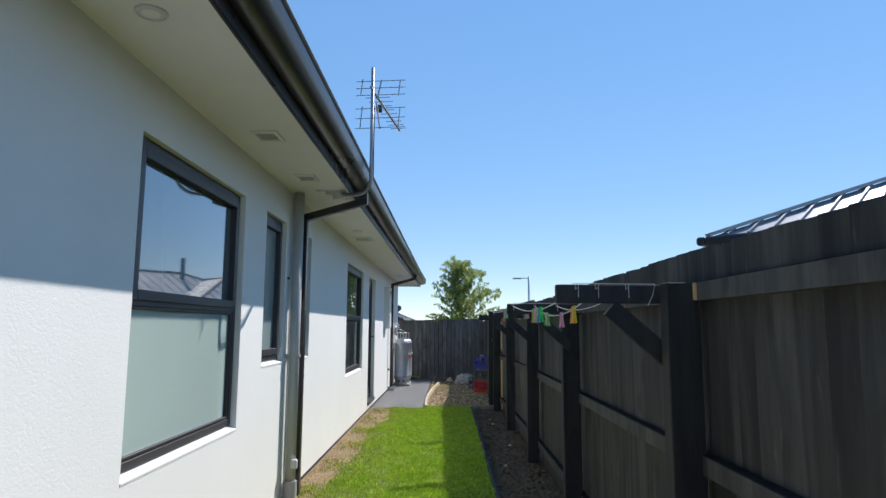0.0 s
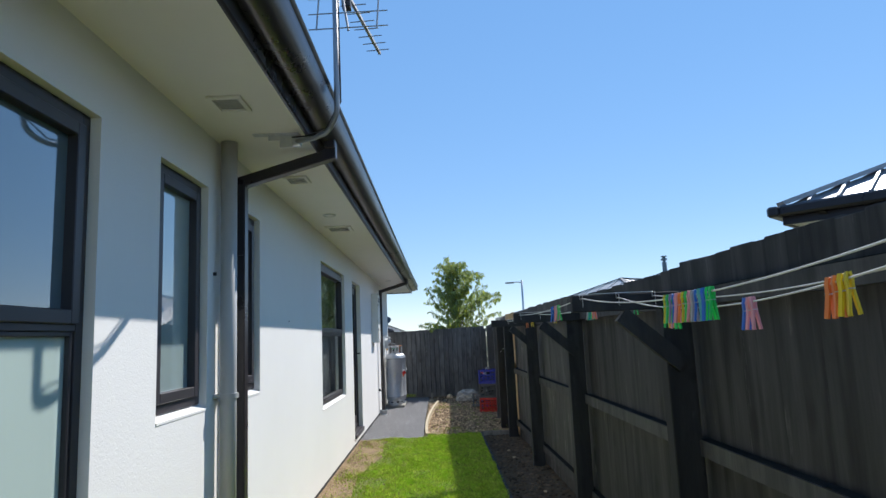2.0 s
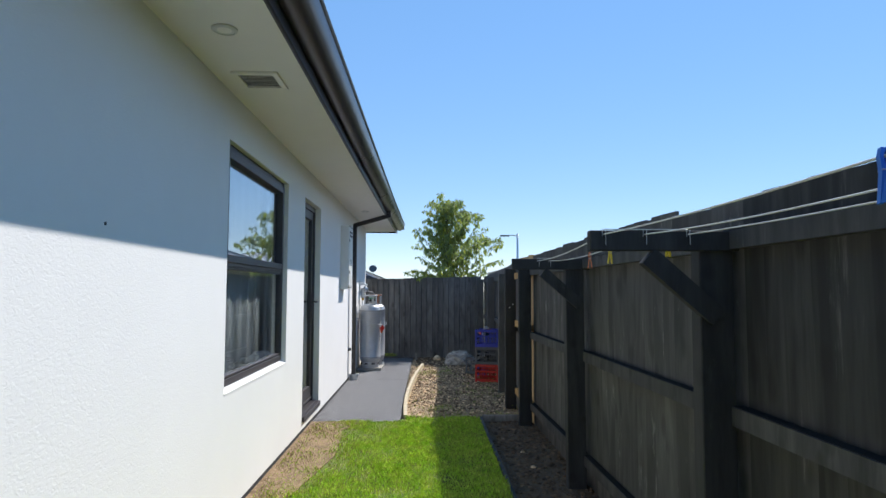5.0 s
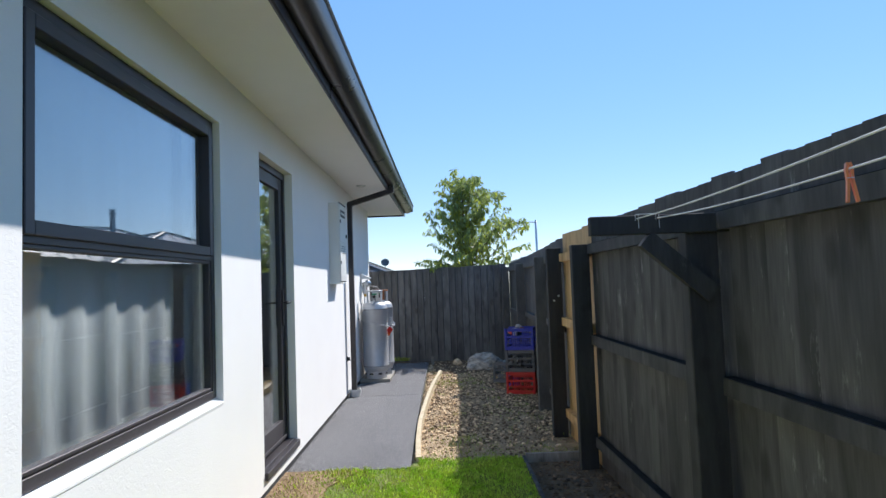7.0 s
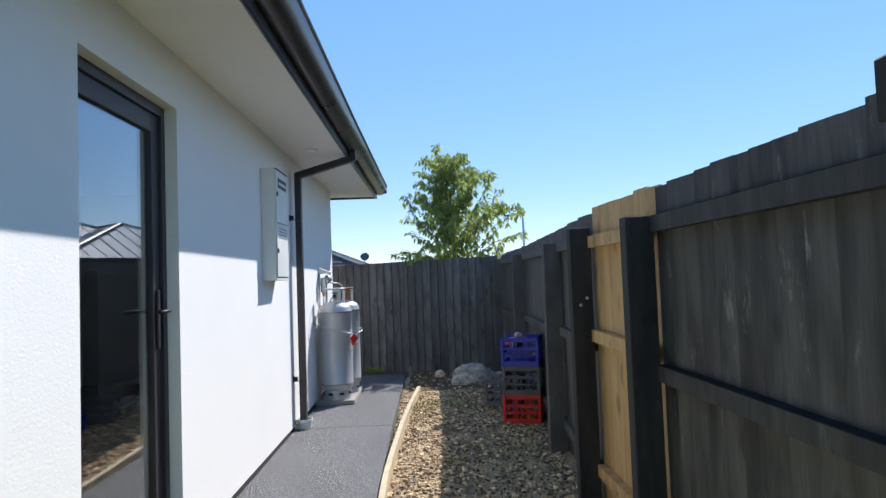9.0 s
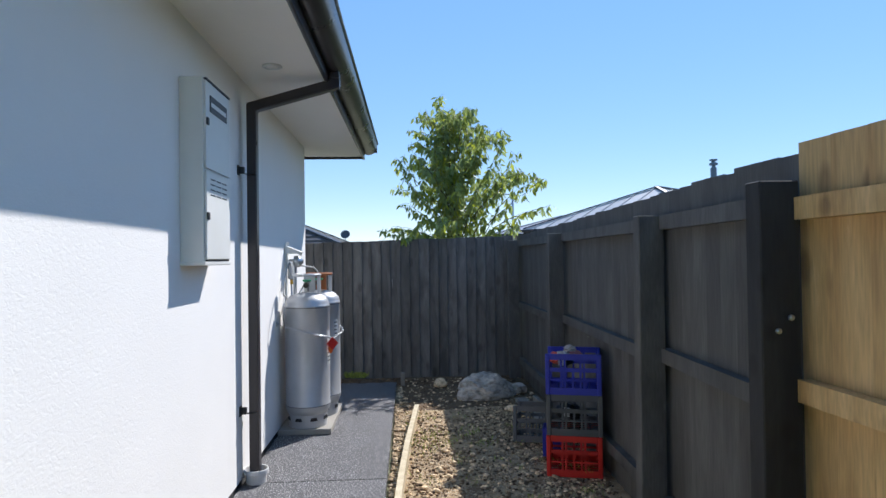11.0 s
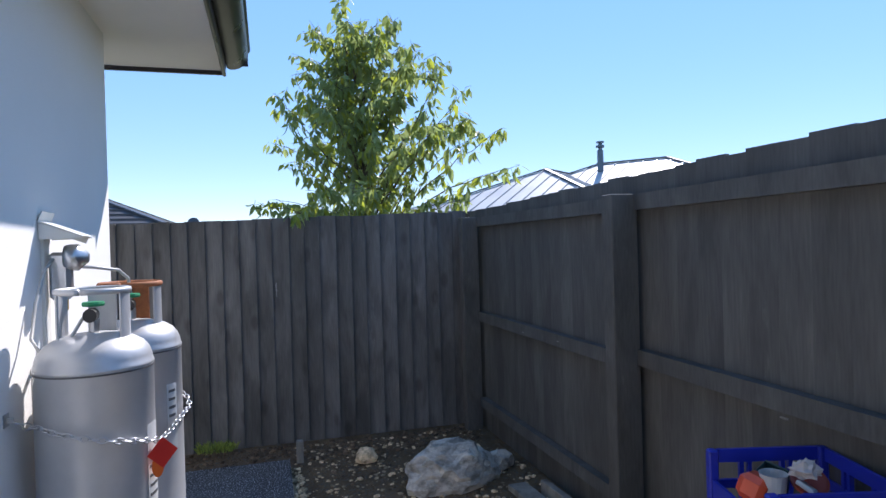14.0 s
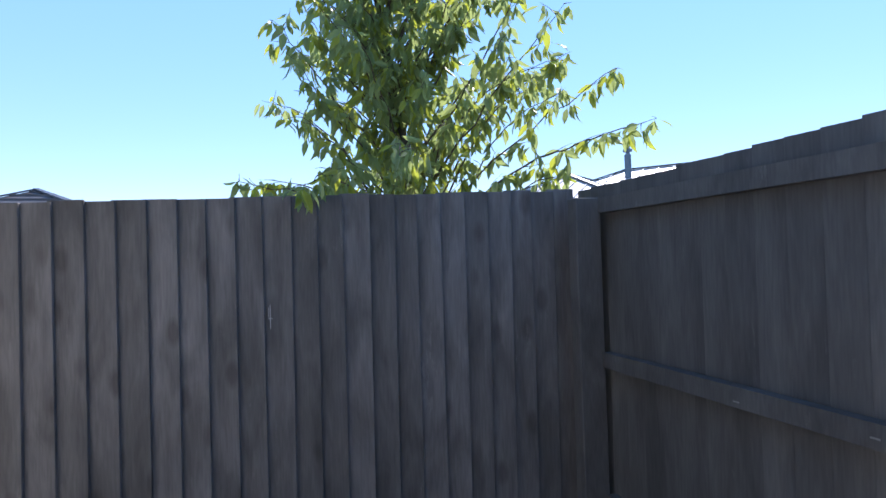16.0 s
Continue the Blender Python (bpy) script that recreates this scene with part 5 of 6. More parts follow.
o = tagged(mesh_object("blue_tub", bm, M_BLUE), "small blue plastic tub on the pebbles between the crates", "tub")
o.location, o.rotation_euler = (2.03, 14.00, -0.045), (0, 0, -0.3)


def lump(name, label, category, at, size, mat, rough_scale=1.5, amp=0.3, sub=3, turn=0, detail=0.0):
    bm = bmesh.new()
    bmesh.ops.create_icosphere(bm, subdivisions=sub, radius=1)
    off = Vector((at[0] * 7, at[1] * 3, at[2]))
    for v in bm.verts:
        q = v.co.copy()
        v.co *= 1 + amp * noise.noise(q * rough_scale + off) + detail * noise.noise(q * 5 + off) + 0.4 * detail * noise.noise(q * 11 + off)
        v.co = Vector((v.co.x * size[0], v.co.y * size[1], max(v.co.z, -0.4) * size[2]))
    o = mesh_object(name, bm, mat, smooth=False)
    o.location = at
    o.rotation_euler = (0, 0, radians(turn))
    return tagged(o, label, category)


lump("rock", "large pale boulder with white veins in the gravel by the fence", "rock", (1.80, 15.86, 0.02), (0.285, 0.20, 0.165), M_ROCK, 1.3, 0.30, 4, 12, 0.12)
lump("stone", "small rounded grey stone beside the boulder", "stone", (2.13, 15.98, -0.01), (0.10, 0.08, 0.07), M_ROCK, 1.5, 0.3, 2, 20, 0.1)
lump("stone", "pale rounded stone near the north fence", "stone", (1.36, 16.35, -0.01), (0.075, 0.06, 0.065), M_PEBBLE, 1.5, 0.2, 2, 0, 0.05)
lump("stone", "pale rounded stone by the fence board", "stone", (1.95, 15.25, -0.025), (0.07, 0.045, 0.035), M_PEBBLE, 1.5, 0.2, 2, 0, 0.05)
for x, y, r in ((2.20, 8.56, 0.034), (2.19, 8.76, 0.022), (1.953, 9.45, 0.014), (1.966, 9.01, 0.016), (2.05, 7.4, 0.015), (1.9, 6.3, 0.018)):
    lump("stone", "small pale stone on the dark soil bed by the fence", "stone", (x, y, -0.022), (r * 1.3, r, r * 0.8), M_PEBBLE, 1.5, 0.25, 2, 40 * y, 0.08)
lump("crumpled_rag", "crumpled pale rag lying on the blue crate's rim", "rag", (2.06, 13.63, 0.748), (0.034, 0.030, 0.026), plain("rag_cloth", (0.55, 0.48, 0.44), 0.9), 2.5, 0.7, 3, 0, 0.5)
lump("garden_glove", "dark rubber garden glove inside the grey crate", "glove", (2.05, 13.68, 0.33), (0.075, 0.07, 0.055), M_BLACK, 2.5, 0.5, 3, 0, 0.3)
cupo = thing("paper_cup", "white paper cup inside the blue crate", "cup", (2.025, 13.70, 0.635))
part("cup_body", lathe([(0.026, 0), (0.034, 0.085), (0.036, 0.088), (0.033, 0.088), (0.024, 0.004)], 18), M_LABEL, cupo)
bm = boxes((-0.042, -0.036, 0, 0.042, 0.036, 0.07), bevel=0.016)
o = tagged(mesh_object("red_container", bm, plain("red_orange_plastic", (0.72, 0.10, 0.04), 0.4)), "red orange plastic container in the blue crate", "container")
o.location, o.rotation_euler = (1.985, 13.74, 0.645), (0.3, 0.2, 0.5)
bm = boxes((-0.05, -0.045, 0, 0.05, 0.045, 0.09), bevel=0.006)
o = tagged(mesh_object("grey_tin", bm, M_GREYC), "grey box shaped tin in the middle crate", "tin")
o.location, o.rotation_euler = (2.10, 13.80, 0.25), (0, 0, 0.6)
o = tagged(mesh_object("white_card", boxes((-0.018, -0.001, -0.03, 0.018, 0.001, 0.03)), M_LABEL), "small white card hooked on the grey crate's side", "card")
o.location, o.rotation_euler = (2.015, 13.555, 0.36), (0.1, 0.1, radians(-15))
o = tagged(mesh_object("plastic_tray", boxes((-0.05, -0.035, 0, 0.05, 0.035, 0.008), (-0.05, -0.035, 0.008, -0.044, 0.035, 0.075), (0.044, -0.035, 0.008, 0.05, 0.035, 0.075), (-0.044, -0.035, 0.008, 0.044, -0.029, 0.075), (-0.044, 0.029, 0.008, 0.044, 0.035, 0.075), bevel=0.004), plain("dark_teal_plastic", (0.03, 0.07, 0.07), 0.5)), "dark teal plastic tub lying in the blue crate", "tub")
o.location, o.rotation_euler = (2.06, 13.76, 0.635), (0.25, -0.2, 0.4)
disc = lathe([(0.0, 0.0), (0.042, 0.0), (0.046, 0.006), (0.046, 0.012), (0.038, 0.014), (0.0, 0.012)], 24)
o = tagged(mesh_object("jar_lid", disc, plain("red_brown_plastic", (0.28, 0.05, 0.03), 0.4)), "red brown round lid in the blue crate", "lid")
o.location, o.rotation_euler = (2.10, 13.66, 0.70), (0.5, -0.3, 0.0)
o = tagged(mesh_object("paper_packet", boxes((-0.03, -0.022, -0.006, 0.03, 0.022, 0.006), bevel=0.003), M_LABEL), "folded white paper packet in the blue crate", "packet")
o.location, o.rotation_euler = (2.045, 13.615, 0.715), (0.5, 0.3, 0.6)
bm = boxes((-0.55, -0.055, 0, 0.55, 0.055, 0.035), bevel=0.003)
o = tagged(mesh_object("timber_offcut", bm, M_OLDWOOD), "weathered grey timber offcut lying by the fence", "timber")
o.location, o.rotation_euler = (2.125, 15.07, -0.045), (0.0, 0.0, radians(-87))
o = tagged(mesh_object("timber_offcut", boxes((-0.30, -0.02, 0, 0.30, 0.02, 0.075), bevel=0.003), M_OLDWOOD), "weathered grey timber offcut on edge against the fence", "timber")
o.location, o.rotation_euler = (2.225, 15.22, -0.045), (0.0, 0.0, radians(-88))


# ---- tree ----
def tree(at, label):
    rng = random.Random(11)
    t = thing("tree", label, "tree", at)
    trunk = bmesh.new()
    spine = [(0.0, 0, -0.1), (0.02, 0.02, 0.8), (-0.02, 0.04, 1.6), (-0.09, 0.03, 2.3), (-0.18, 0.02, 2.8), (-0.24, 0.02, 3.2)]
    tube(trunk, spine, [0.055, 0.045, 0.036, 0.024, 0.013, 0.004], 10)
    part("trunk", trunk, M_BARK, t, smooth=True)
    limbs = bmesh.new()
    tips = []

    def spine_at(z):
        for p, q in zip(spine, spine[1:]):
            if z <= q[2]:
                u = (z - p[2]) / (q[2] - p[2])
                return Vector(p).lerp(Vector(q), u)
        return Vector(spine[-1])

    def twig(p, d, length, r):
        pts = [p]
        for i in range(4):
            d = (d + Vector((rng.gauss(0, 0.14), rng.gauss(0, 0.14), rng.gauss(0, 0.08) - 0.06))).normalized()
            pts.append(pts[-1] + d * length / 4)
        tube(limbs, pts, [r, r * 0.8, r * 0.6, r * 0.45, r * 0.3], 4)
        count = max(3, int(length / 0.0155))
        for j in range(count):
            u = (j + rng.random()) / count * 4
            i = min(int(u), 3)
            tips.append((pts[i].lerp(pts[i + 1], u - i), d.copy()))

    def dressed(pts, r, every, reach):
        """A limb along points with side twigs, thinner and shorter towards its tip."""
        fine = []
        for i in range(len(pts) - 1):
            p0, p1, p2, p3 = pts[max(i - 1, 0)], pts[i], pts[i + 1], pts[min(i + 2, len(pts) - 1)]
            for j in range(6):
                u = j / 6
                fine.append(0.5 * (2 * p1 + (p2 - p0) * u + (2 * p0 - 5 * p1 + 4 * p2 - p3) * u * u + (3 * p1 - p0 - 3 * p2 + p3) * u ** 3))
        fine.append(pts[-1])
        fine = [q + Vector((rng.gauss(0, 0.008), rng.gauss(0, 0.008), rng.gauss(0, 0.008))) if 0 < i else q for i, q in enumerate(fine)]
        n = len(fine) - 1
        tube(limbs, fine, [r * (1 - 0.85 * i / n) for i in range(n + 1)], 6)
        run = 0.0
        for i in range(2, n + 1):
            run += (fine[i] - fine[i - 1]).length
            if run > every:
                run = 0.0
                d = (fine[i] - fine[i - 1]).normalized()
                a = rng.uniform(0, 2 * math.pi)
                side = Vector((math.cos(a), math.sin(a), rng.uniform(-0.2, 0.7)))
                twig(fine[i], (d * 0.7 + side * 0.8).normalized(), reach * rng.uniform(0.5, 1.2) * (1.15 - 0.6 * i / n), r * 0.32)
            if i > 3:
                tips.append((fine[i], (fine[i] - fine[i - 1]).normalized()))

    count = 54
    for i in range(count):
        z = 1.00 + 2.08 * (i / (count - 1)) ** 0.95
        a = i * 2.39996 + rng.uniform(-0.4, 0.4)
        reach = 0.86 * max(0.05, 1 - (z - 1.10) / 2.45) ** 0.72 * rng.uniform(0.6, 1.1) + 0.12
        reach *= 1.0 + 0.14 * math.cos(a)
        up = rng.uniform(0.9, 1.9)
        p = spine_at(z)
        out = Vector((math.cos(a), math.sin(a), 0))
        dressed([p, p + out * reach * 0.5 + Vector((0, 0, up * reach * 0.55)), p + out * reach + Vector((0, 0, up * reach * 0.75))], 0.008, 0.042, 0.22)
    for z, pts in ((1.30, ((-0.60, -0.30, 1.62), (-1.10, -0.36, 1.72))), (1.25, ((-0.38, -0.50, 1.58), (-0.62, -0.92, 1.68), (-0.76, -1.22, 1.60))),
                   (1.80, ((-0.50, -0.10, 2.25), (-0.84, -0.16, 2.68))), (1.55, ((-0.45, -0.20, 2.05), (-0.72, -0.25, 2.40))), (2.0, ((-0.40, 0.10, 2.45), (-0.62, 0.10, 2.80))), (1.25, ((0.40, -0.55, 1.74), (0.75, -0.92, 1.90), (0.98, -1.14, 1.96))),
                   (1.40, ((0.50, -0.40, 1.95), (0.95, -0.82, 2.30))), (1.60, ((0.35, -0.40, 2.20), (0.66, -0.80, 2.65))),
                   (1.20, ((0.35, -0.50, 1.60), (0.62, -0.82, 1.74))), (2.0, ((0.14, -0.22, 2.45), (0.30, -0.40, 2.82))), (1.85, ((0.32, -0.36, 2.42), (0.50, -0.62, 2.85))), (1.35, ((-0.25, -0.75, 1.80), (-0.38, -1.30, 1.74))), (1.50, ((-0.45, -0.35, 1.85), (-0.72, -0.45, 2.05))), (1.15, ((-0.30, -0.45, 1.50), (-0.45, -0.75, 1.66)))):
        dressed([spine_at(z)] + [Vector(q) for q in pts], 0.008, 0.060, 0.19)
    part("branch_work", limbs, M_BARK, t, smooth=True)
    verts = {0: [], 1: []}
    faces = {0: [], 1: []}
    for p, d in tips:
        kind_ = 1 if rng.random() < 0.22 else 0
        L = rng.uniform(0.07, 0.125)
        W = L * rng.uniform(0.15, 0.20)
        a = rng.uniform(0, 2 * math.pi)
        out = Vector((math.cos(a), math.sin(a), rng.uniform(-3.4, -0.2))).normalized()
        side = out.cross(Vector((rng.gauss(0, 1), rng.gauss(0, 1), rng.gauss(0, 1)))).normalized()
        nrm = out.cross(side)
        stem = p + out * 0.018
        mid1, mid2, tip = stem + out * L * 0.33 + nrm * L * 0.05, stem + out * L * 0.68 + nrm * L * 0.03, stem + out * L - nrm * L * 0.10
        vs = [stem, mid1 + side * W, mid1 - side * W, mid1 - nrm * W * 0.35, mid2 + side * W * 0.75, mid2 - side * W * 0.75, mid2 - nrm * W * 0.3, tip]
        base = len(verts[kind_])
        verts[kind_] += [tuple(v) for v in vs]
        for f in ((0, 3, 1), (0, 2, 3), (1, 3, 6, 4), (3, 2, 5, 6), (4, 6, 7), (6, 5, 7)):
            faces[kind_].append(tuple(base + i for i in f))
    raw_mesh("crown", verts[0], faces[0], M_LEAF, t)["label"] = "narrow drooping green leaves"
    raw_mesh("yellow_leaves", verts[1], faces[1], M_LEAFY, t)["label"] = "yellow green leaves among the crown"
    return t


tree((1.76, 18.05, 0.0), "slender young tree with drooping green leaves behind the north fence")


# ---- neighbouring houses ----
def roof_plane(bm, pts, thick=0.05):
    up = [bm.verts.new(p) for p in pts]
    lo = [bm.verts.new((p[0], p[1], p[2] - thick)) for p in pts]
    bm.faces.new(up); bm.faces.new(lo[::-1])
    n = len(pts)
    for i in range(n):
        j = (i + 1) % n
        bm.faces.new((up[i], lo[i], lo[j], up[j]))


def hip_house(label, x0, x1, y0, y1, eave, pitch, mat, wall_mat, over=0.5, ribs=0.0, courses=0.0, windows=()):
    """Walls, hip roof with ribs or tile courses, fascia, ridge caps."""
    h = thing("house", label, "house", ((x0 + x1) / 2, (y0 + y1) / 2, -0.06))
    cx, cy = (x0 + x1) / 2, (y0 + y1) / 2
    L = lambda p: (p[0] - cx, p[1] - cy, p[2] + 0.06)
    part("wall", boxes((x0 + over - cx, y0 + over - cy, 0, x1 - over - cx, y1 - over - cy, eave + 0.06)), wall_mat, h)
    t = math.tan(radians(pitch))
    along_y = (y1 - y0) > (x1 - x0)
    half = min(x1 - x0, y1 - y0) / 2
    top = eave + half * t
    if along_y:
        r0, r1 = (cx, y0 + half, top), (cx, y1 - half, top)
    else:
        r0, r1 = (x0 + half, cy, top), (x1 - half, cy, top)
    c = [(x0, y0, eave), (x1, y0, eave), (x1, y1, eave), (x0, y1, eave)]
    if along_y:
        planes = [[c[0], c[1], r0], [c[1], c[2], r1, r0], [c[2], c[3], r1], [c[3], c[0], r0, r1]]
        hips = [(c[0], r0), (c[1], r0), (c[2], r1), (c[3], r1), (r0, r1)]
    else:
        planes = [[c[0], c[1], r1, r0], [c[1], c[2], r1], [c[2], c[3], r0, r1], [c[3], c[0], r0]]
        hips = [(c[0], r0), (c[3], r0), (c[1], r1), (c[2], r1), (r0, r1)]
    bm = bmesh.new()
    for p in planes:
        roof_plane(bm, [L(q) for q in p])
    roof = part("roof", bm, mat, h)
    bm = bmesh.new()
    for p in planes:
        a, b = Vector(p[0]), Vector(p[1])
        run = (b - a).normalized()
        length = (b - a).length
        inward = Vector((-run.y, run.x, 0))
        if ribs:
            s = ribs
            while s < length - ribs * 0.5:
                reach = min(s, length - s, half)
                q = a + run * s
                e = q + inward * reach + Vector((0, 0, reach * t))
                lift = Vector((0, 0, 0.02))
                tube(bm, [L(q + lift), L(e + lift)], 0, square=(0.012, 0.016))
                s += ribs
        if courses:
            s = courses * 0.2
            while s < half:
                q, e = a + (run + inward) * s, b + (inward - run) * s
                if (e - q).dot(run) > 0.1:
                    lift = Vector((0, 0, s * t + 0.012))
                    tube(bm, [L(q + lift), L(e + lift)], 0, square=(0.03, 0.024))
                s += courses
    if ribs or courses:
        part("ribs" if ribs else "tile_course", bm, mat, roof)
    for a, b in hips:
        bm = bmesh.new()
        lift = Vector((0, 0, 0.035))
        tube(bm, [L(Vector(a) + lift), L(Vector(b) + lift)], 0, square=(0.07, 0.022))
        part("ridge_cap", bm, M_ROOF_G if mat is M_ROOF_G else M_ROOF_D, roof)
    f = 0.18
    part("fascia", boxes((x0 - cx, y0 - cy, eave + 0.06 - f, x1 - cx, y0 + 0.03 - cy, eave + 0.05), (x0 - cx, y1 - 0.03 - cy, eave + 0.06 - f, x1 - cx, y1 - cy, eave + 0.05), (x0 - cx, y0 + 0.03 - cy, eave + 0.06 - f, x0 + 0.03 - cx, y1 - 0.03 - cy, eave + 0.05), (x1 - 0.03 - cx, y0 + 0.03 - cy, eave + 0.06 - f, x1 - cx, y1 - 0.03 - cy, eave + 0.05)), M_FASCIA, h)
    part("gutter", boxes((x0 - 0.11 - cx, y0 - 0.11 - cy, eave - 0.04, x1 + 0.11 - cx, y0 - cy, eave + 0.065), (x0 - 0.11 - cx, y1 - cy, eave - 0.04, x1 + 0.11 - cx, y1 + 0.11 - cy, eave + 0.065), (x0 - 0.11 - cx, y0 - cy, eave - 0.04, x0 - cx, y1 - cy, eave + 0.065), (x1 - cx, y0 - cy, eave - 0.04, x1 + 0.11 - cx, y1 - cy, eave + 0.065), bevel=0.02), M_FASCIA, h)
    part("soffit", boxes((x0 + 0.031 - cx, y0 + 0.031 - cy, eave - 0.10, x1 - 0.031 - cx, y1 - 0.031 - cy, eave - 0.08)), M_SOFFIT, h)
    return h, L


right_house, RL = hip_house("brick house beyond the fence with shining ribbed steel hip roof", 4.6, 14.6, -6.3, 7.7, 2.52, 24.5, M_ROOF_G, M_BRICK, 0.55, ribs=0.25)
turn = Matrix.Rotation(radians(44), 4, "Z")
right_house.rotation_euler = (0, 0, radians(44))
right_house.location = Vector((4.63, 7.66, -0.06)) + turn.to_3x3() @ Vector((5.0, -7.0, 0))
bm = bmesh.new()
tube(bm, [RL((4.58, 7.35, 2.44)), RL((4.76, 7.3, 2.32)), RL((5.10, 7.1, 2.24)), RL((5.10, 7.1, 0.0))], 0, square=(0.04, 0.03))
part("downpipe", bm, M_FASCIA, right_house)
back_house, BL = hip_house("distant house with a pale grey ribbed steel hip roof", -4.3, 4.3, -5.55, 5.55, 2.35, 23.1, M_ROOF_F, M_BRICK, 0.5, ribs=0.5)
back_house.location, back_house.rotation_euler = (13.8, 32.05, -0.06), (0, 0, radians(40))
wing, WL = hip_house("distant wing of the house with a pale grey ribbed steel roof", -6.5, 6.5, -3.5, 3.5, 2.35, 23.1, M_ROOF_F, M_BRICK, 0.5, ribs=0.5)
wing.location, wing.rotation_euler = (12.6, 33.93, -0.06), (0, 0, radians(40))
flue = part("flue", lathe([(0.11, 0), (0.11, 1.10), (0.07, 1.11), (0.07, 1.20), (0.15, 1.20), (0.15, 1.28), (0.07, 1.30), (0.07, 1.37), (0.14, 1.37), (0.14, 1.42)], 16), plain("flue_steel", (0.13, 0.17, 0.20), 0.5, 0.5), back_house, "steel chimney flue with a cowl")
flue.location = (-0.82, 0.89, 3.55)
hip_house("low distant house with a grey hip roof", 7.6, 22.0, 56.0, 70.0, 3.1, 14, M_ROOF_G, M_BRICK, 0.5, ribs=1.2)
left_house, LL = hip_house("distant house with a charcoal tiled hip roof", -8.66, -0.84, 28.6, 41.0, 1.75, 22.3, M_TILE, M_BRICK, 0.5, courses=0.34)
dish = thing("satellite_dish", "round grey satellite dish on a short pole beyond the fence", "dish", (-1.95, 40.2, -0.07))
bm = bmesh.new()
tube(bm, [(0, 0, 0), (0, 0, 2.52)], 0.03, 8)
part("pole", bm, M_STEEL, dish)
bm = lathe([(0.02, 0.0), (0.14, 0.03), (0.23, 0.07), (0.23, 0.08), (0.14, 0.045), (0.02, 0.015)], 24)
bmesh.ops.rotate(bm, verts=bm.verts[:], cent=(0, 0, 0), matrix=Matrix.Rotation(radians(62), 3, "X") @ Matrix.Rotation(0, 3, "Y"))
bmesh.ops.translate(bm, verts=bm.verts[:], vec=(0, 0.02, 2.60))
part("reflector", bm, M_GREYC, dish, smooth=True)

lamp = thing("street_lamp", "slim grey street lamp with a flat head, far beyond the fence", "street lamp", (7.2, 45.0, -0.07))
bm = bmesh.new()
tube(bm, [(0, 0, 0), (0, 0, 3.0), (0, 0, 5.15)], [0.10, 0.08, 0.06], 10)
part("pole", bm, M_STEEL, lamp, smooth=True)
bm = bmesh.new()
tube(bm, [(0.0, 0, 5.0), (-0.35, 0, 5.04), (-0.8, 0, 5.02)], 0.035, 8)
part("arm", bm, M_STEEL, lamp)
part("head", boxes((-1.15, -0.12, 4.96, -0.55, 0.12, 5.05), bevel=0.02), M_GREYC, lamp)


# ---- pebbles ----
def in_gravel(x, y):
    return y > 10.80 and y < 16.85 and x < face_x(y) + 0.10 and (x > edge_x(y) + 0.03 if y < 15.28 else x > 0.92) and not (1.98 < x < 2.26 and 13.54 < y < 13.86)


bed = bpy.data.objects["gravel_bed"]
shapes = []
for s in range(6):
    me = bpy.data.meshes.new("pebble")
    b = pebble_mesh(s)
    b.to_mesh(me); b.free()
    me.polygons.foreach_set("use_smooth", [True] * len(me.polygons))
    me.materials.append(M_PEBBLE)
    shapes.append(me)
rng = random.Random(21)
made = 0
while made < 300:
    x, y = rng.uniform(0.9, 2.3), 11.15 + 5.0 * rng.random() ** 1.3
    if in_gravel(x, y):
        ob = new("pebble", shapes[made % 6])
        ob.parent = bed
        s = rng.uniform(0.009, 0.023)
        ob.scale = (s, s, s)
        ob.location = (x, y, -0.048 + s * 0.35)
        ob.rotation_euler = (rng.uniform(-0.3, 0.3), rng.uniform(-0.3, 0.3), rng.uniform(0, 6.28))
        made += 1


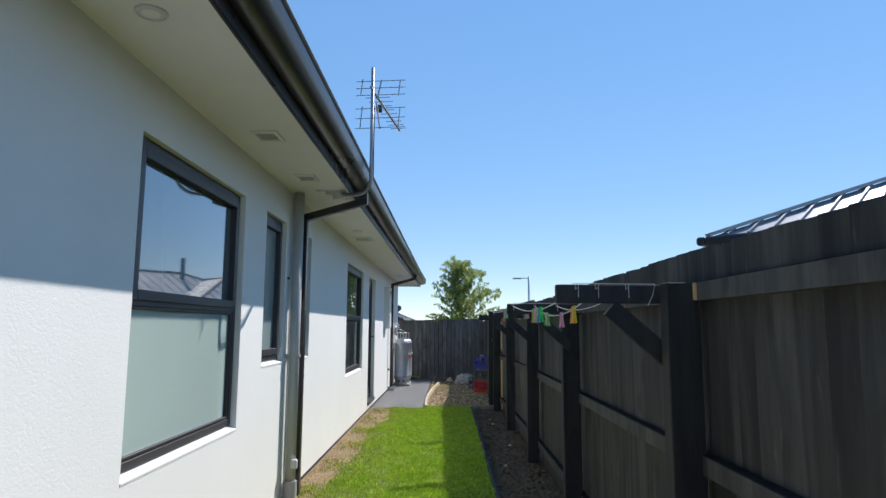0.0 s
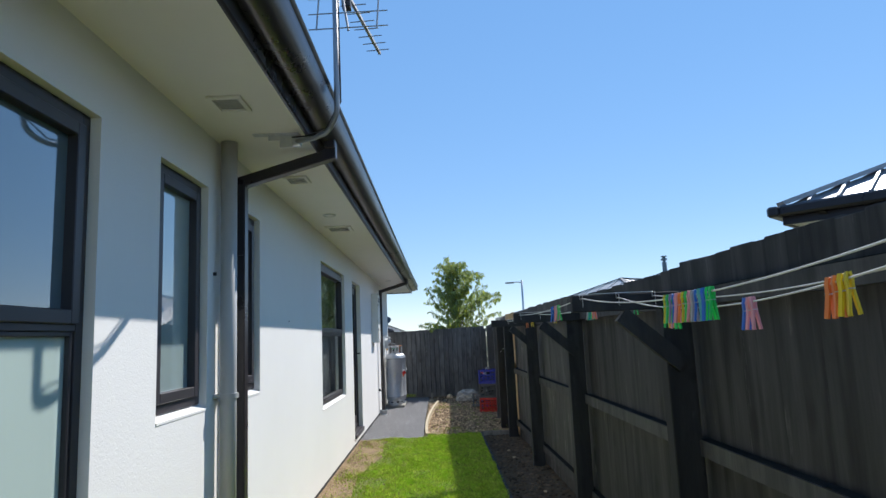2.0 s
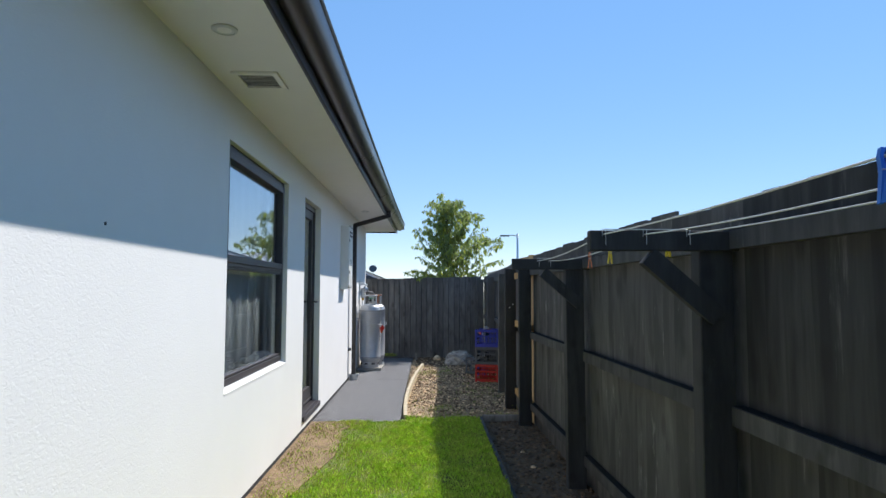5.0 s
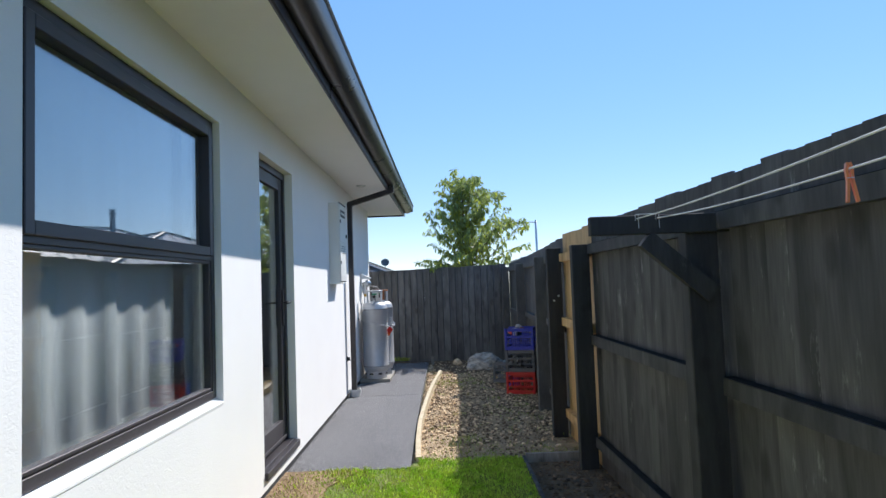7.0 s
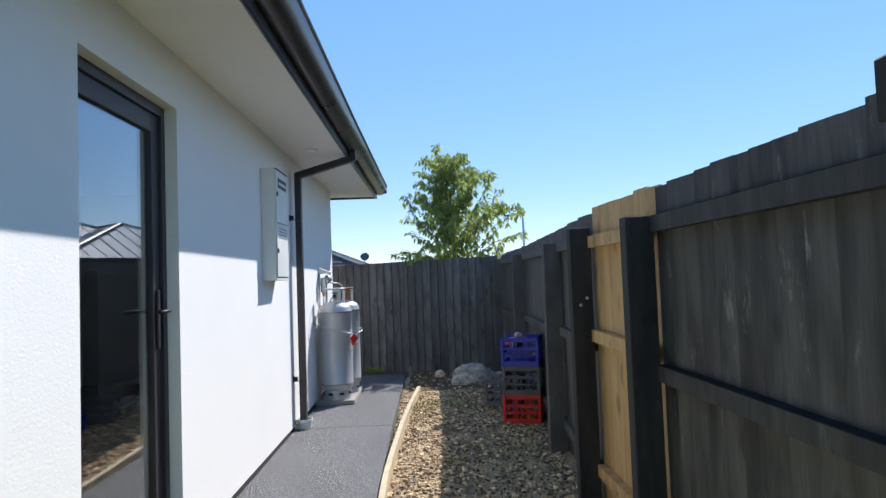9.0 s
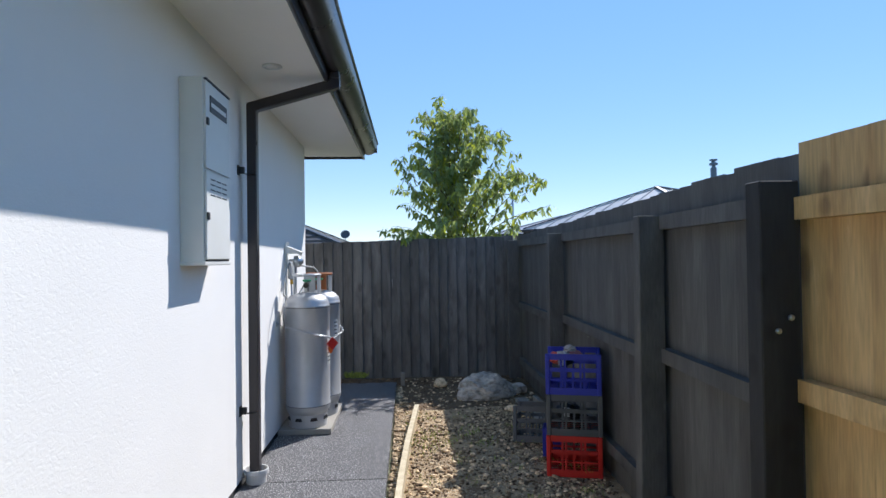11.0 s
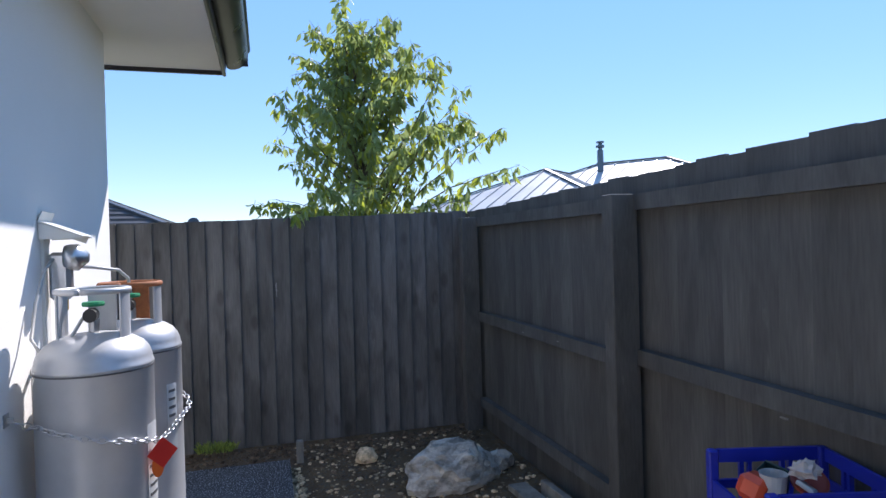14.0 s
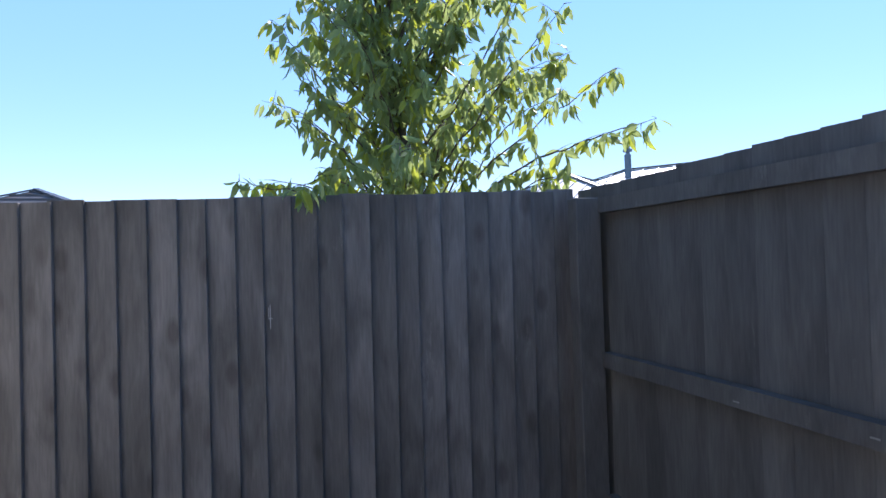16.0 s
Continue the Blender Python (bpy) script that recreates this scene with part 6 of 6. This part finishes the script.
def stones(name, count, place, low, high, z, mat, label, seed_number):
    """Many small stones in one mesh."""
    ico = bmesh.new()
    bmesh.ops.create_icosphere(ico, subdivisions=1, radius=1)
    base = np.array([v.co[:] for v in ico.verts])
    tri = np.array([[v.index for v in f.verts] for f in ico.faces])
    ico.free()
    r = np.random.default_rng(seed_number)
    pr = random.Random(seed_number)
    vs, fs = [], []
    while len(vs) < count:
        x, y = place(pr)
        if x is None:
            continue
        s = low + (high - low) * r.random() ** 2
        a = r.uniform(0, 6.28)
        v = base * (1 + r.uniform(-0.22, 0.22, (len(base), 1))) * [s * r.uniform(1, 1.5), s, s * r.uniform(0.5, 0.8)]
        c, q = math.cos(a), math.sin(a)
        v = v @ np.array([[c, q, 0], [-q, c, 0], [0, 0, 1]]) + [x, y, z + s * 0.25]
        fs.append(tri + len(vs) * len(base))
        vs.append(v)
    me = bpy.data.meshes.new(name)
    v, f = np.concatenate(vs), np.concatenate(fs)
    me.vertices.add(len(v)); me.vertices.foreach_set("co", v.reshape(-1))
    me.loops.add(f.size); me.loops.foreach_set("vertex_index", f.reshape(-1).astype(np.int32))
    me.polygons.add(len(f)); me.polygons.foreach_set("loop_start", (np.arange(len(f)) * 3).astype(np.int32))
    me.update(calc_edges=True)
    me.materials.append(mat)
    return tagged(new(name, me), label, "stones", kind="stuff")


def gravel_spot(pr):
    """Thick in drifts, thin near the lawn and in the shade of the north fence."""
    x, y = pr.uniform(0.9, 2.3), pr.uniform(10.8, 16.85)
    drift = 0.62 + 0.38 * math.sin(x * 6.1 + 1.7 * math.sin(y * 2.3)) * math.sin(y * 3.1 + x)
    thin = min(1.0, 0.15 + max(0.0, y - 10.95) * 0.9) * min(1.0, max(0.30, 1.0 - (y - 14.7) * 0.75))
    return (x, y) if in_gravel(x, y) and pr.random() < drift * thin else (None, None)


def strip_spot(pr):
    y = pr.uniform(10.75, 16.4)
    x = pr.uniform(0.885, max(edge_x(y) - 0.02, 0.90) if y < 15.28 else 0.95)
    return x, y


def bed_spot(pr):
    return pr.uniform(1.75, 2.28), pr.uniform(3.0, 10.68)


def end_spot(pr):
    return pr.uniform(0.0, 2.2), pr.uniform(16.5, 16.9)


stones("small_pebbles", 5600, gravel_spot, 0.004, 0.016, -0.050, M_PEBBLE, "small mixed brown and grey pebbles over the bed", 1)
stones("strip_pebbles", 700, strip_spot, 0.006, 0.018, -0.045, M_PEBBLE, "small pebbles between path and curved edging", 2)
M_CHIP = material("bark_chip", (0.075, 0.047, 0.026), (0.24, 0.155, 0.09), scale=(15, 15, 15), fine=90, rough=0.95, bump=0.4, vary=0.5)
stones("bark_mulch", 3500, bed_spot, 0.005, 0.020, -0.032, M_CHIP, "dark bark chips and small clods on the soil bed", 3)
stones("soil_crumbs", 5000, gravel_spot, 0.003, 0.013, -0.047, M_CHIP, "dark soil crumbs and leaf bits among the pebbles", 5)
stones("leaf_litter", 500, end_spot, 0.006, 0.022, -0.050, M_CHIP, "brown leaf litter at the foot of the north fence", 4)
